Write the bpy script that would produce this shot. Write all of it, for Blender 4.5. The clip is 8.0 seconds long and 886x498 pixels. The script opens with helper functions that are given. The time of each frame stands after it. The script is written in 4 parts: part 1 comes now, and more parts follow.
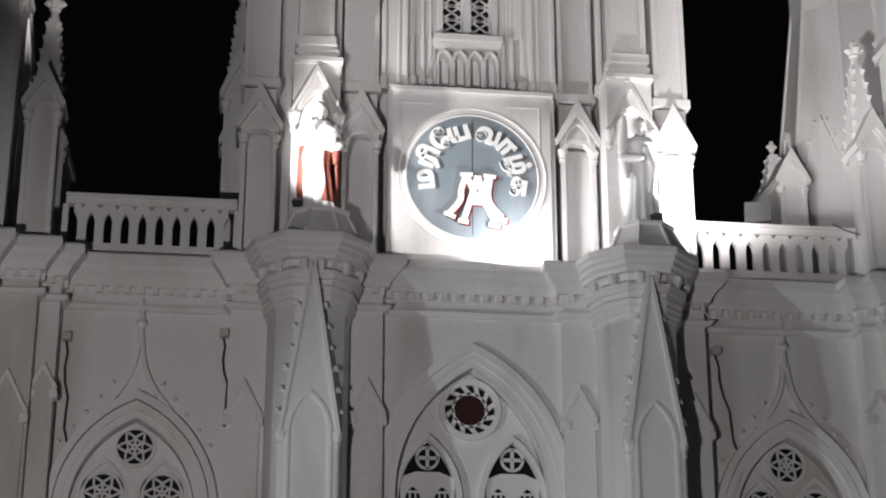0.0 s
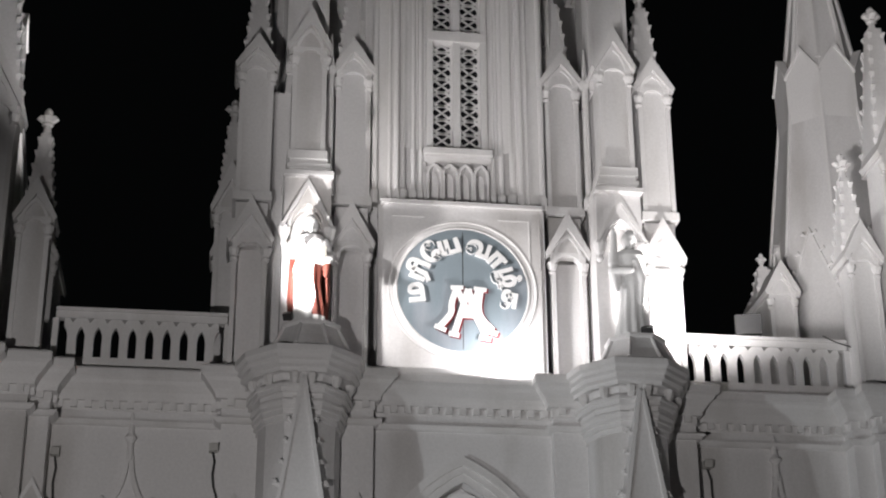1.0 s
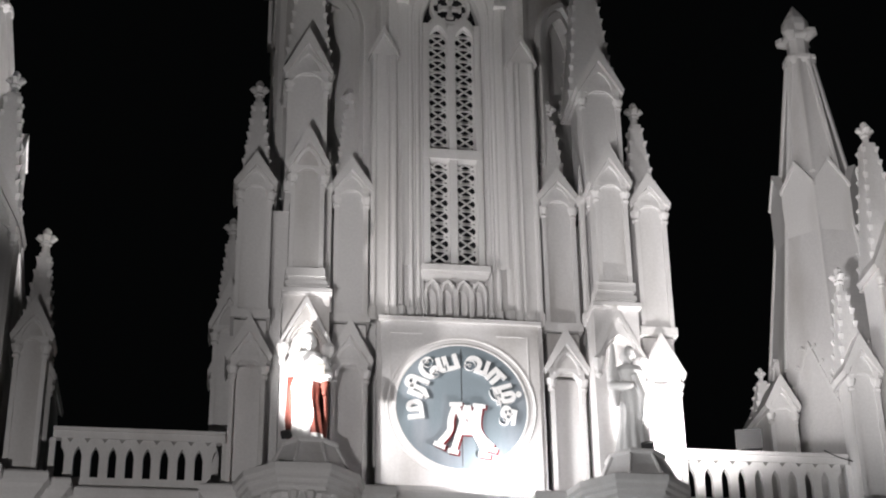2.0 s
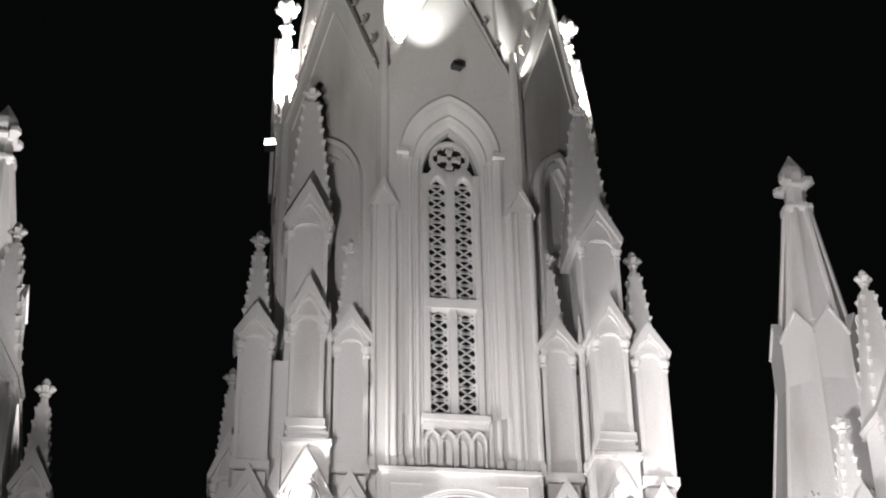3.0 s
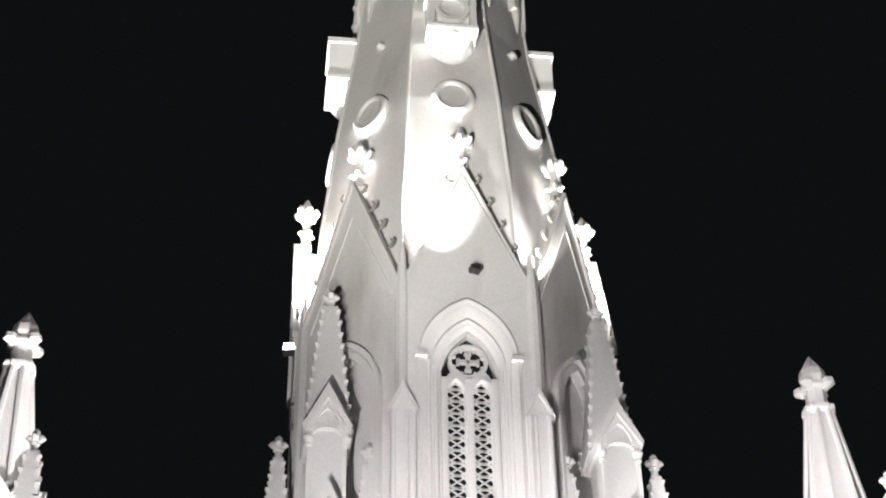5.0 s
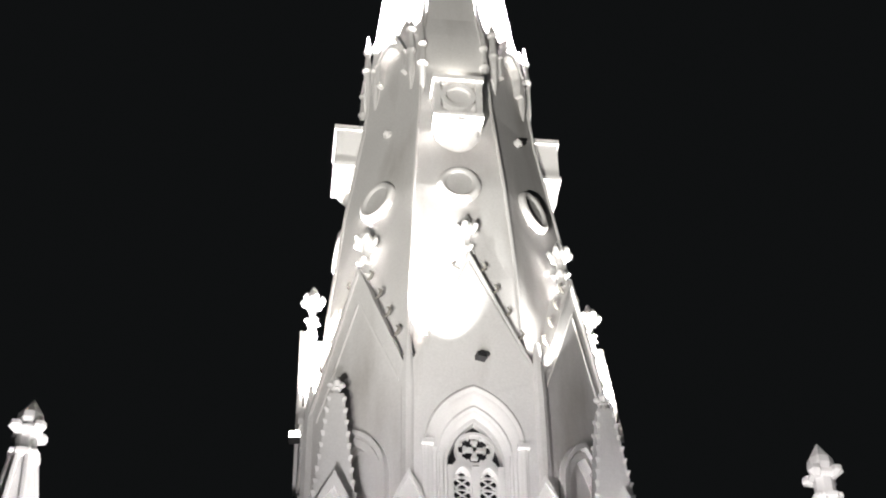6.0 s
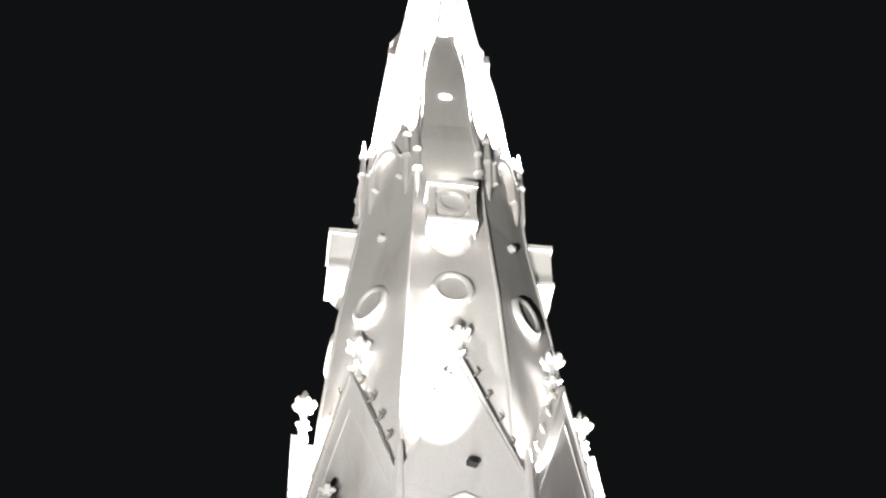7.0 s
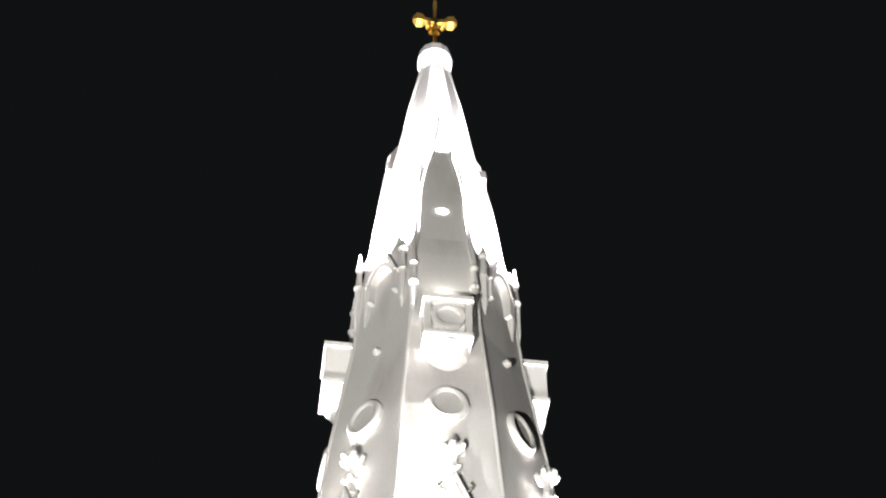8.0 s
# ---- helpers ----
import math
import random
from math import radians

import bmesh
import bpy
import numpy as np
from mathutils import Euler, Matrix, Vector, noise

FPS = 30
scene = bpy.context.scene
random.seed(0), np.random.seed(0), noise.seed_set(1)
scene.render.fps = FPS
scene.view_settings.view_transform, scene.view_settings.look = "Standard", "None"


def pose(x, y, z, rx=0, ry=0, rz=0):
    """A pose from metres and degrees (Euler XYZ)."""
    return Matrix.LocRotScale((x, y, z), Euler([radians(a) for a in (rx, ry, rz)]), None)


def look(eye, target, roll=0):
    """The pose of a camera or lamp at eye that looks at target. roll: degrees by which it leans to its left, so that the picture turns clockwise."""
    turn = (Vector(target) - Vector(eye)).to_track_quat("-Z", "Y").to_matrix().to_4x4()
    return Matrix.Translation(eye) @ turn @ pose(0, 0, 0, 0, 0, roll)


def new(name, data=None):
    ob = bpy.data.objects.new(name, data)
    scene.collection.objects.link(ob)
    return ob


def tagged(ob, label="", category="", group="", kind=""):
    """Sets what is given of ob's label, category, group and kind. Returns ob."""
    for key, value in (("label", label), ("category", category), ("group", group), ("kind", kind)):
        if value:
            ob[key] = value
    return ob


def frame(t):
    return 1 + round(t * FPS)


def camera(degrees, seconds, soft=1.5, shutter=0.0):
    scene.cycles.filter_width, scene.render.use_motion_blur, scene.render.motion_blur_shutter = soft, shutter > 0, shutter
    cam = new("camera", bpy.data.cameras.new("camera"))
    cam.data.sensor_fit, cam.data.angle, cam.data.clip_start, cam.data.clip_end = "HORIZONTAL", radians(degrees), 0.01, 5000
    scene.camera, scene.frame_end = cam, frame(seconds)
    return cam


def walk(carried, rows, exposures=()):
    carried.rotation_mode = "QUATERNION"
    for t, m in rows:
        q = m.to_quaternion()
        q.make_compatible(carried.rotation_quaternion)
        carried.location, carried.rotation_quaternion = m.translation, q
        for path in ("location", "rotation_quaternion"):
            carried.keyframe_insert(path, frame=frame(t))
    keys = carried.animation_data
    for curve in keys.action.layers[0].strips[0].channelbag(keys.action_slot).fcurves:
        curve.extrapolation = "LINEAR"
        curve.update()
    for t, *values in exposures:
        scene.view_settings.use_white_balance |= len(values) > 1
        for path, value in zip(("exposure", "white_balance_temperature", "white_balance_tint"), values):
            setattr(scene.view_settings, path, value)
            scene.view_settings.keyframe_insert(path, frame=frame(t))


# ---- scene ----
# ================= camera =================
EYE = Vector((-3.95, -27.0, 1.6))


def aim(yaw, pitch, roll):
    a, b = radians(yaw), radians(pitch)
    way = Vector((math.sin(a) * math.cos(b), math.cos(a) * math.cos(b), math.sin(b)))
    return look(EYE, EYE + way * 30, roll)


cam = camera(29.0, 8.0, soft=2.0)
PATH = [
    (0.0, aim(7.33, 19.64, -0.01)), (0.5, aim(7.49, 21.52, -0.06)), (1.0, aim(7.68, 23.42, -0.29)),
    (1.2, aim(7.74, 23.95, -0.36)), (2.3, aim(7.84, 28.95, -0.92)), (2.5, aim(7.85, 30.06, -0.93)),
    (3.0, aim(7.88, 32.30, -0.97)), (3.5, aim(7.82, 33.87, -0.98)), (4.0, aim(7.83, 35.52, -1.07)),
    (4.5, aim(7.60, 37.43, -1.16)), (4.7, aim(7.41, 38.15, -1.17)), (5.8, aim(7.07, 41.38, -0.98)),
    (6.0, aim(7.06, 42.01, -0.96)), (6.5, aim(7.20, 43.51, -0.88)), (7.0, aim(7.44, 45.50, -0.54)),
    (7.5, aim(7.65, 47.45, -0.34)), (8.0, aim(7.68, 49.31, -0.16)),
]
walk(cam, PATH, exposures=[(0.0, -0.42), (1.0, -0.41), (2.5, -0.16), (3.0, 0.22), (3.5, 0.68), (4.5, 1.34), (6.0, 1.7), (8.0, 1.78)])

# ================= light =================
world = bpy.data.worlds.new("night")
scene.world = world
world.use_nodes = True
world.node_tree.nodes["Background"].inputs[0].default_value = (0.86, 0.95, 1.0, 1)
world.node_tree.nodes["Background"].inputs[1].default_value = 0.0018


def spot(name, eye, target, watts, degrees, blend=0.3, colour=(1, 0.958, 0.945), size=0.15, flat=1.0):
    data = bpy.data.lights.new(name, "SPOT")
    data.energy, data.spot_size, data.spot_blend, data.color, data.shadow_soft_size = watts, radians(degrees), blend, colour, size
    ob = new(name, data)
    ob.matrix_world = look(eye, target) @ Matrix.Diagonal((1, flat, 1, 1))
    return ob


AX, SX, OF = 3.55, -0.08, 3.25  # the tower's axis lies at x = 0, y = AX
# floods on the forecourt
spot("flood_light", (-8, -25, 0.6), (1.2, 0, 6.2), 7900, 68, 0.6, flat=0.72)
spot("flood_light", (-9, -24, 0.6), (0.5, 1, 36), 20500, 33, 0.9, (1, 0.965, 0.885))
# added fill for the tower from left and right; no lamp bodies stand there
spot("tower_fill", (-4.6, -14.0, 6.2), (0.0, 0.5, 18.6), 4350, 33, 0.9)
spot("tower_fill", (8.0, -5.5, 10.5), (1.0, 0.5, 16.4), 620, 52, 0.8)
# added narrow beam that brightens the emblem from the left; no mast stands there
spot("emblem_fill", (-9.0, -5.7, 13.2), (0.75, 0, 12.7), 5000, 17, 0.9, size=0.1, flat=0.85)
# lamp on a bracket before the ledge, at the foot of the emblem panel
spot("panel_light", (0.55, -0.66, 11.42), (0.62, 0.3, 12.0), 118, 175, 0.06, (1, 0.965, 0.97), size=0.05)
# low flood from the far left, grazing the front
spot("flood_light", (-14, -11, 2.0), (4.2, -0.3, 9.6), 3900, 28, 0.8, (0.93, 0.98, 1.0))
# lamps on the terrace for the corner turrets, with two added fills
spot("turret_light", (5.35, 0.75, 12.55), (9.7, 7.0, 22.0), 700, 78, 0.7)
# added flood from near the eye point, brightens the right turret evenly
spot("flood_light", (-5.5, -26.5, 0.6), (10.3, 7.0, 20.5), 28500, 17, 0.8)
spot("turret_light", (-5.6, 2.2, 11.5), (-9.7, 7.2, 25.0), 8000, 34, 0.5)
# added fill hanging before the front, without a fixture, for the left turret
spot("turret_light", (-4.2, -5.5, 10.6), (-9.7, 6.8, 25.0), 2400, 30, 0.9)
# lamps at the statues' feet
spot("pedestal_light", (3.62, -1.2, 11.85), (3.65, 0.1, 13.1), 520, 136, 0.5, size=0.05)
spot("pedestal_light", (-3.35, -1.75, 12.1), (-1.2, -0.3, 13.2), 650, 100, 0.6, size=0.04)
# lamps at the feet of the tower's gables, each pointing up its own face
for ang, to, w, r, z in ((27, 36, 300, 3.72, 23.3), (-69, -82, 4500, 3.32, 23.8), (69, 84, 2800, 3.32, 23.8)):
    a, b = radians(ang), radians(to)
    d, e = Vector((math.sin(a), -math.cos(a), 0)), Vector((math.sin(b), -math.cos(b), 0))
    spot("gable_light", Vector((SX, AX, z)) + d * r, Vector((SX, AX, 27.5)) + e * 2.75, w, 58 if w < 1000 else 105, 0.6, (1, 0.97, 0.91), size=0.08)
# lamp on the front gable, and one in the valley beside it
spot("gable_light", (-0.45, -0.5, 23.0), (-0.6, 0.55, 26.8), 500, 56, 1.0, (1, 0.99, 0.93), size=0.05)
for ang, w, u, top in ((0, 9500, -0.7, 31.5), (90, 1900, -1.0, 28.5)):
    a = radians(ang)
    d, e = Vector((math.sin(a), -math.cos(a), 0)), Vector((math.cos(a), math.sin(a), 0))
    spot("valley_light", Vector((0, AX, 23.98)) + d * 3.08 - e * 1.0, Vector((0, AX, top)) + d * 2.65 + e * u, w, 42, 0.9, (1, 0.97, 0.91), size=0.05)

# lamps on the spire's upper ledge
for ang in (-50, 50, -130, 130):
    a = radians(ang)
    d = Vector((math.sin(a), -math.cos(a), 0))
    spot("ledge_light", Vector((SX, AX, 34.4)) + d * 2.9, Vector((SX, AX, 41.5)) + d * 0.9, 9500, 76, 0.7, size=0.08)

# lamp on the front balcony
spot("balcony_light", (SX, AX - 2.3, 33.0), (SX, AX - 1.75, 36.5), 14, 130, 1.0, (1, 0.95, 0.84), size=0.05)
# added light before the front lucarne, brightens the spire above; no lamp there
spot("spire_fill", (SX, AX - 2.0, 39.4), (SX, AX - 0.5, 45.5), 5200, 60, 0.6, size=0.05)

# ================= materials =================


def mat(name, base, rough=0.6, metal=0.0, grain=0.08, stain=0.15, bump=0.15, scale=3.0, dirt=(0.3, 0.28, 0.25)):
    m = bpy.data.materials.new(name)
    m.use_nodes = True
    nt = m.node_tree
    b = nt.nodes["Principled BSDF"]
    b.inputs["Roughness"].default_value, b.inputs["Metallic"].default_value = rough, metal
    co = nt.nodes.new("ShaderNodeTexCoord")
    big = nt.nodes.new("ShaderNodeTexNoise")
    big.inputs["Scale"].default_value, big.inputs["Detail"].default_value = scale * 0.35, 6
    mp = nt.nodes.new("ShaderNodeMapping")
    mp.inputs["Scale"].default_value = (1, 1, 0.24)
    nt.links.new(co.outputs["Object"], mp.inputs[0])
    nt.links.new(mp.outputs[0], big.inputs["Vector"])
    fine = nt.nodes.new("ShaderNodeTexNoise")
    fine.inputs["Scale"].default_value, fine.inputs["Detail"].default_value = scale * 9, 8
    nt.links.new(co.outputs["Object"], fine.inputs["Vector"])
    r1 = nt.nodes.new("ShaderNodeMapRange")
    r1.inputs[1].default_value, r1.inputs[2].default_value, r1.inputs[4].default_value = 0.5, 0.76, stain
    nt.links.new(big.outputs["Fac"], r1.inputs[0])
    mix = nt.nodes.new("ShaderNodeMix")
    mix.data_type = "RGBA"
    mix.inputs[6].default_value, mix.inputs[7].default_value = (*base, 1), (*dirt, 1)
    nt.links.new(r1.outputs[0], mix.inputs[0])
    r2 = nt.nodes.new("ShaderNodeMapRange")
    r2.inputs[1].default_value, r2.inputs[2].default_value, r2.inputs[3].default_value, r2.inputs[4].default_value = 0.3, 0.7, 1 - grain, 1
    nt.links.new(fine.outputs["Fac"], r2.inputs[0])
    mul = nt.nodes.new("ShaderNodeMix")
    mul.data_type, mul.blend_type = "RGBA", "MULTIPLY"
    mul.inputs[0].default_value = 1
    nt.links.new(mix.outputs[2], mul.inputs[6])
    nt.links.new(r2.outputs[0], mul.inputs[7])
    nt.links.new(mul.outputs[2], b.inputs["Base Color"])
    if bump:
        bp = nt.nodes.new("ShaderNodeBump")
        bp.inputs["Strength"].default_value, bp.inputs["Distance"].default_value = bump, 0.02
        nt.links.new(fine.outputs["Fac"], bp.inputs["Height"])
        nt.links.new(bp.outputs[0], b.inputs["Normal"])
    return m


def glow(name, colour, strength):
    m = bpy.data.materials.new(name)
    m.use_nodes = True
    b = m.node_tree.nodes["Principled BSDF"]
    b.inputs["Base Color"].default_value = (0.8, 0.8, 0.8, 1)
    b.inputs["Emission Color"].default_value, b.inputs["Emission Strength"].default_value = (*colour, 1), strength
    return m


LIME = mat("limewash", (0.78, 0.77, 0.772), 0.8, stain=0.75, grain=0.09, bump=0.16, scale=2.2, dirt=(0.43, 0.405, 0.38))
TRIM = mat("painted_plaster", (0.8, 0.79, 0.79), 0.7, stain=0.5, grain=0.07, bump=0.13, dirt=(0.48, 0.46, 0.43))
# darker plaster tone, for the gable crockets and the statue's book
DARK_PLASTER = mat("dark_plaster", (0.3, 0.285, 0.26), 0.85, stain=0.8, bump=0.3, scale=5, dirt=(0.12, 0.11, 0.1))
LEAD = mat("weathered_plaster", (0.55, 0.54, 0.52), 0.8, stain=0.5, bump=0.3, dirt=(0.3, 0.29, 0.27))
DARK = mat("dark_glass", (0.015, 0.015, 0.018), 0.25, stain=0.0, bump=0)
ROSE = mat("wine_glass", (0.045, 0.022, 0.02), 0.25, stain=0.0, bump=0)
GREYMET = mat("lamp_housing", (0.05, 0.05, 0.052), 0.5, 0.3, bump=0.05)
CABLE = mat("black_cable", (0.02, 0.02, 0.02), 0.6, bump=0)
BLUE = mat("emblem_blue", (0.22, 0.265, 0.295), 0.4, stain=0.9, scale=6, bump=0.08, dirt=(0.36, 0.38, 0.42))
WHITE = mat("letter_white", (0.85, 0.85, 0.85), 0.5, stain=0.05, bump=0.03)
RED = mat("letter_red", (0.2, 0.014, 0.018), 0.5, stain=0.1, bump=0.03)
CLOAK = mat("cloak_red", (0.15, 0.036, 0.024), 0.7, stain=0.6, bump=0.05, dirt=(0.06, 0.015, 0.012))
GOLD = mat("gilt", (0.8, 0.5, 0.12), 0.3, 0.9, stain=0.1, bump=0.02)
GROUND = mat("paved_ground", (0.2, 0.19, 0.17), 0.85, stain=0.5, scale=0.8, dirt=(0.1, 0.1, 0.09))
LENS = glow("lamp_lens", (1, 0.97, 0.9), 7)


# ================= mesh helpers =================
def part(name, bm, material, parent=None, label="", smooth=False):
    me = bpy.data.meshes.new(name)
    bmesh.ops.recalc_face_normals(bm, faces=bm.faces)
    bm.to_mesh(me)
    bm.free()
    me.materials.append(material)
    if smooth:
        for p in me.polygons:
            p.use_smooth = True
    ob = new(name, me)
    if parent:
        ob.parent = parent
    if label:
        tagged(ob, label)
    return ob


def thing(name, at, label, category, group="", kind=""):
    ob = new(name)
    ob.empty_display_size = 0.2
    return tagged(ob, label, category, group, kind)


def box(bm, x0, x1, y0, y1, z0, z1):
    m = Matrix.Translation(((x0 + x1) / 2, (y0 + y1) / 2, (z0 + z1) / 2)) @ Matrix.Diagonal((abs(x1 - x0), abs(y1 - y0), abs(z1 - z0), 1))
    bmesh.ops.create_cube(bm, size=1, matrix=m)
    return bm


def loft(bm, rings, close=True, cap=True):
    """Rings of points, joined one to the next."""
    vs = [[bm.verts.new(p) for p in r] for r in rings]
    n = len(vs[0])
    for a, b in zip(vs, vs[1:]):
        for k in range(n if close else n - 1):
            bm.faces.new((a[k], a[(k + 1) % n], b[(k + 1) % n], b[k]))
    if cap and close:
        bm.faces.new(vs[0][::-1])
        bm.faces.new(vs[-1])
    return bm


def ngon(cx, cy, r, z, n=8, turn=0.5, sx=1.0, sy=1.0):
    """n corners at radius r to the corners' apothem; turn in steps."""
    q = r / math.cos(math.pi / n)
    return [(cx + sx * q * math.sin(2 * math.pi * (k + turn) / n), cy - sy * q * math.cos(2 * math.pi * (k + turn) / n), z) for k in range(n)]


def turned(bm, cx, cy, prof, n=12, turn=0.5):
    return loft(bm, [ngon(cx, cy, max(r, 0.002), z, n, turn) for r, z in prof])


def slab(bm, outline, y0, y1):
    """A flat outline in x, z, thick from y0 (front) to y1."""
    a = [bm.verts.new((x, y0, z)) for x, z in outline]
    b = [bm.verts.new((x, y1, z)) for x, z in outline]
    n = len(a)
    f = [bm.faces.new(a), bm.faces.new(b[::-1])]
    for k in range(n):
        bm.faces.new((a[k], b[k], b[(k + 1) % n], a[(k + 1) % n]))
    for q in f:
        q.normal_update()
    bmesh.ops.triangulate(bm, faces=f)
    return bm


def band(bm, inner, outer, y0, y1):
    """A ribbon between two open lines in x, z, thick from y0 to y1."""
    rings = [[(xi, y0, zi), (xo, y0, zo), (xo, y1, zo), (xi, y1, zi)] for (xi, zi), (xo, zo) in zip(inner, outer)]
    return loft(bm, rings)


def lancet(cx, zs, hw, rise, n=10):
    """A pointed arch's line from the left springing to the right one."""
    r = (rise * rise + hw * hw) / (2 * hw)
    top = math.atan2(rise, r - hw)
    left = [(cx - hw + r - r * math.cos(top * k / n), zs + r * math.sin(top * k / n)) for k in range(n + 1)]
    return left + [(2 * cx - x, z) for x, z in left[-2::-1]]


def arch_band(bm, cx, zs, hw, rise, w, y0, y1, leg=0.0, n=10):
    """A pointed moulding of width w outside the arch, with straight legs."""
    i = lancet(cx, zs, hw, rise, n)
    o = lancet(cx, zs, hw + w, rise + w * 1.25, n)
    if leg:
        i = [(cx - hw, zs - leg)] + i + [(cx + hw, zs - leg)]
        o = [(cx - hw - w, zs - leg)] + o + [(cx + hw + w, zs - leg)]
    return band(bm, i, o, y0, y1)


def ring(bm, cx, cz, r0, r1, y0, y1, n=32, sz=1.0):
    c = [(math.cos(2 * math.pi * k / n), math.sin(2 * math.pi * k / n) * sz) for k in range(n)]
    rings = [[(cx + q * r0, y0, cz + s * r0), (cx + q * r1, y0, cz + s * r1), (cx + q * r1, y1, cz + s * r1), (cx + q * r0, y1, cz + s * r0)] for q, s in c]
    vs = [[bm.verts.new(p) for p in r] for r in rings]
    for k in range(n):
        a, b = vs[k], vs[(k + 1) % n]
        for j in range(4):
            bm.faces.new((a[j], a[(j + 1) % 4], b[(j + 1) % 4], b[j]))
    return bm


def disc(bm, cx, cz, r, y0, y1, n=32):
    return slab(bm, [(cx + r * math.cos(2 * math.pi * k / n), cz + r * math.sin(2 * math.pi * k / n)) for k in range(n)], y0, y1)


def bar(bm, x0, z0, x1, z1, w, y0, y1):
    d = Vector((x1 - x0, z1 - z0))
    d = Vector((-d.y, d.x)).normalized() * w / 2
    return slab(bm, [(x0 + d.x, z0 + d.y), (x0 - d.x, z0 - d.y), (x1 - d.x, z1 - d.y), (x1 + d.x, z1 + d.y)], y0, y1)


def rod(bm, a, b, r, n=6):
    a, b = Vector(a), Vector(b)
    m = Matrix.Translation((a + b) / 2) @ (b - a).to_track_quat("Z", "Y").to_matrix().to_4x4()
    bmesh.ops.create_cone(bm, cap_ends=True, segments=n, radius1=r, radius2=r, depth=(b - a).length, matrix=m)
    return bm


def lump(bm, x, y, z, r, squash=0.8):
    bmesh.ops.create_icosphere(bm, subdivisions=1, radius=r, matrix=Matrix.Translation((x, y, z)) @ Matrix.Diagonal((1, 1, squash, 1)))


def limb(bm, pts, radii, n=10):
    """A rounded limb or fold of cloth along a line of points."""
    for a, b, ra, rb in zip(pts, pts[1:], radii, radii[1:]):
        a, b = Vector(a), Vector(b)
        m = Matrix.Translation((a + b) / 2) @ (b - a).to_track_quat("Z", "Y").to_matrix().to_4x4()
        bmesh.ops.create_cone(bm, cap_ends=True, segments=n, radius1=ra, radius2=rb, depth=(b - a).length, matrix=m)
        bmesh.ops.create_icosphere(bm, subdivisions=2, radius=rb, matrix=Matrix.Translation(b))


def sweep(bm, path, prof):
    """A moulding profile (out, z) run along a plan line from left to right; out is towards the viewer."""
    pts = [Vector(p) for p in path]
    rings = []
    for k, p in enumerate(pts):
        ns = []
        for a, b in ((k - 1, k), (k, k + 1)):
            if a >= 0 and b < len(pts):
                d = (pts[b] - pts[a]).normalized()
                ns.append(Vector((d.y, -d.x)))
        n = sum(ns, Vector((0, 0))).normalized()
        n /= max(0.45, n.dot(ns[0]))
        rings.append([(p.x + n.x * o, p.y + n.y * o, z) for o, z in prof])
    return loft(bm, rings)


# ================= parts that recur =================
def crocket_line(bm, a, b, count, r):
    a, b = Vector(a), Vector(b)
    for k in range(count):
        p = a.lerp(b, (k + 0.5) / count)
        lump(bm, p.x, p.y, p.z, r)


def cross_finial(bm, x, y, z, h):
    """A stubby leafy cross of height h from z."""
    turned(bm, x, y, [(h * 0.13, z), (h * 0.10, z + h * 0.35), (h * 0.17, z + h * 0.4), (h * 0.12, z + h * 0.48), (h * 0.12, z + h * 0.9), (h * 0.05, z + h)], 6)
    for k in range(4):
        a = math.pi / 2 * k
        c, d = math.cos(a), math.sin(a)
        loft(bm, [ngon(x + c * h * 0.12, y + d * h * 0.12, h * 0.09, z + h * 0.5, 6), ngon(x + c * h * 0.22, y + d * h * 0.22, h * 0.12, z + h * 0.62, 6), ngon(x + c * h * 0.2, y + d * h * 0.2, h * 0.07, z + h * 0.74, 6)])


def pinnacle(parent, x, y, w, z0, z1):
    """A crocketed spirelet with a cross finial."""
    h = z1 - z0
    bm = bmesh.new()
    hf = min(0.55, h * 0.25)
    loft(bm, [ngon(x, y, w / 2, z0, 4, 0.5), ngon(x, y, w * 0.16, z1 - hf, 4, 0.5)])
    n = max(5, int(h / 0.34))
    for k in range(n):
        f = (k + 0.6) / n
        q = w / 2 * (1 - f) + w * 0.16 * f
        zz = z0 + (h - hf) * f
        for sx in (-1, 1):
            for sy in (-1, 1):
                m = q - 0.03
                c = 0.86
                t = 0.75 + 0.3 * ((k * 7 + sx * 2 + sy * 3) % 5) / 5
                loft(bm, [ngon(x + sx * m, y + sy * m, 0.015, zz - 0.24 * c, 4, 0.5), ngon(x + sx * (m + 0.022 * c * t), y + sy * (m + 0.022 * c * t), 0.04 * c, zz - 0.07, 4, 0.5),
                          ngon(x + sx * (m + 0.04 * c * t), y + sy * (m + 0.04 * c * t), 0.05 * c, zz, 4, 0.5), ngon(x + sx * (m + 0.025 * c), y + sy * (m + 0.025 * c), 0.04 * c, zz + 0.02, 4, 0.5)])
    p = part("pinnacle", bm, LIME, parent)
    bm = bmesh.new()
    cross_finial(bm, x, y, z1 - hf - 0.03, hf)
    part("finial", bm, LIME, p)
    return p


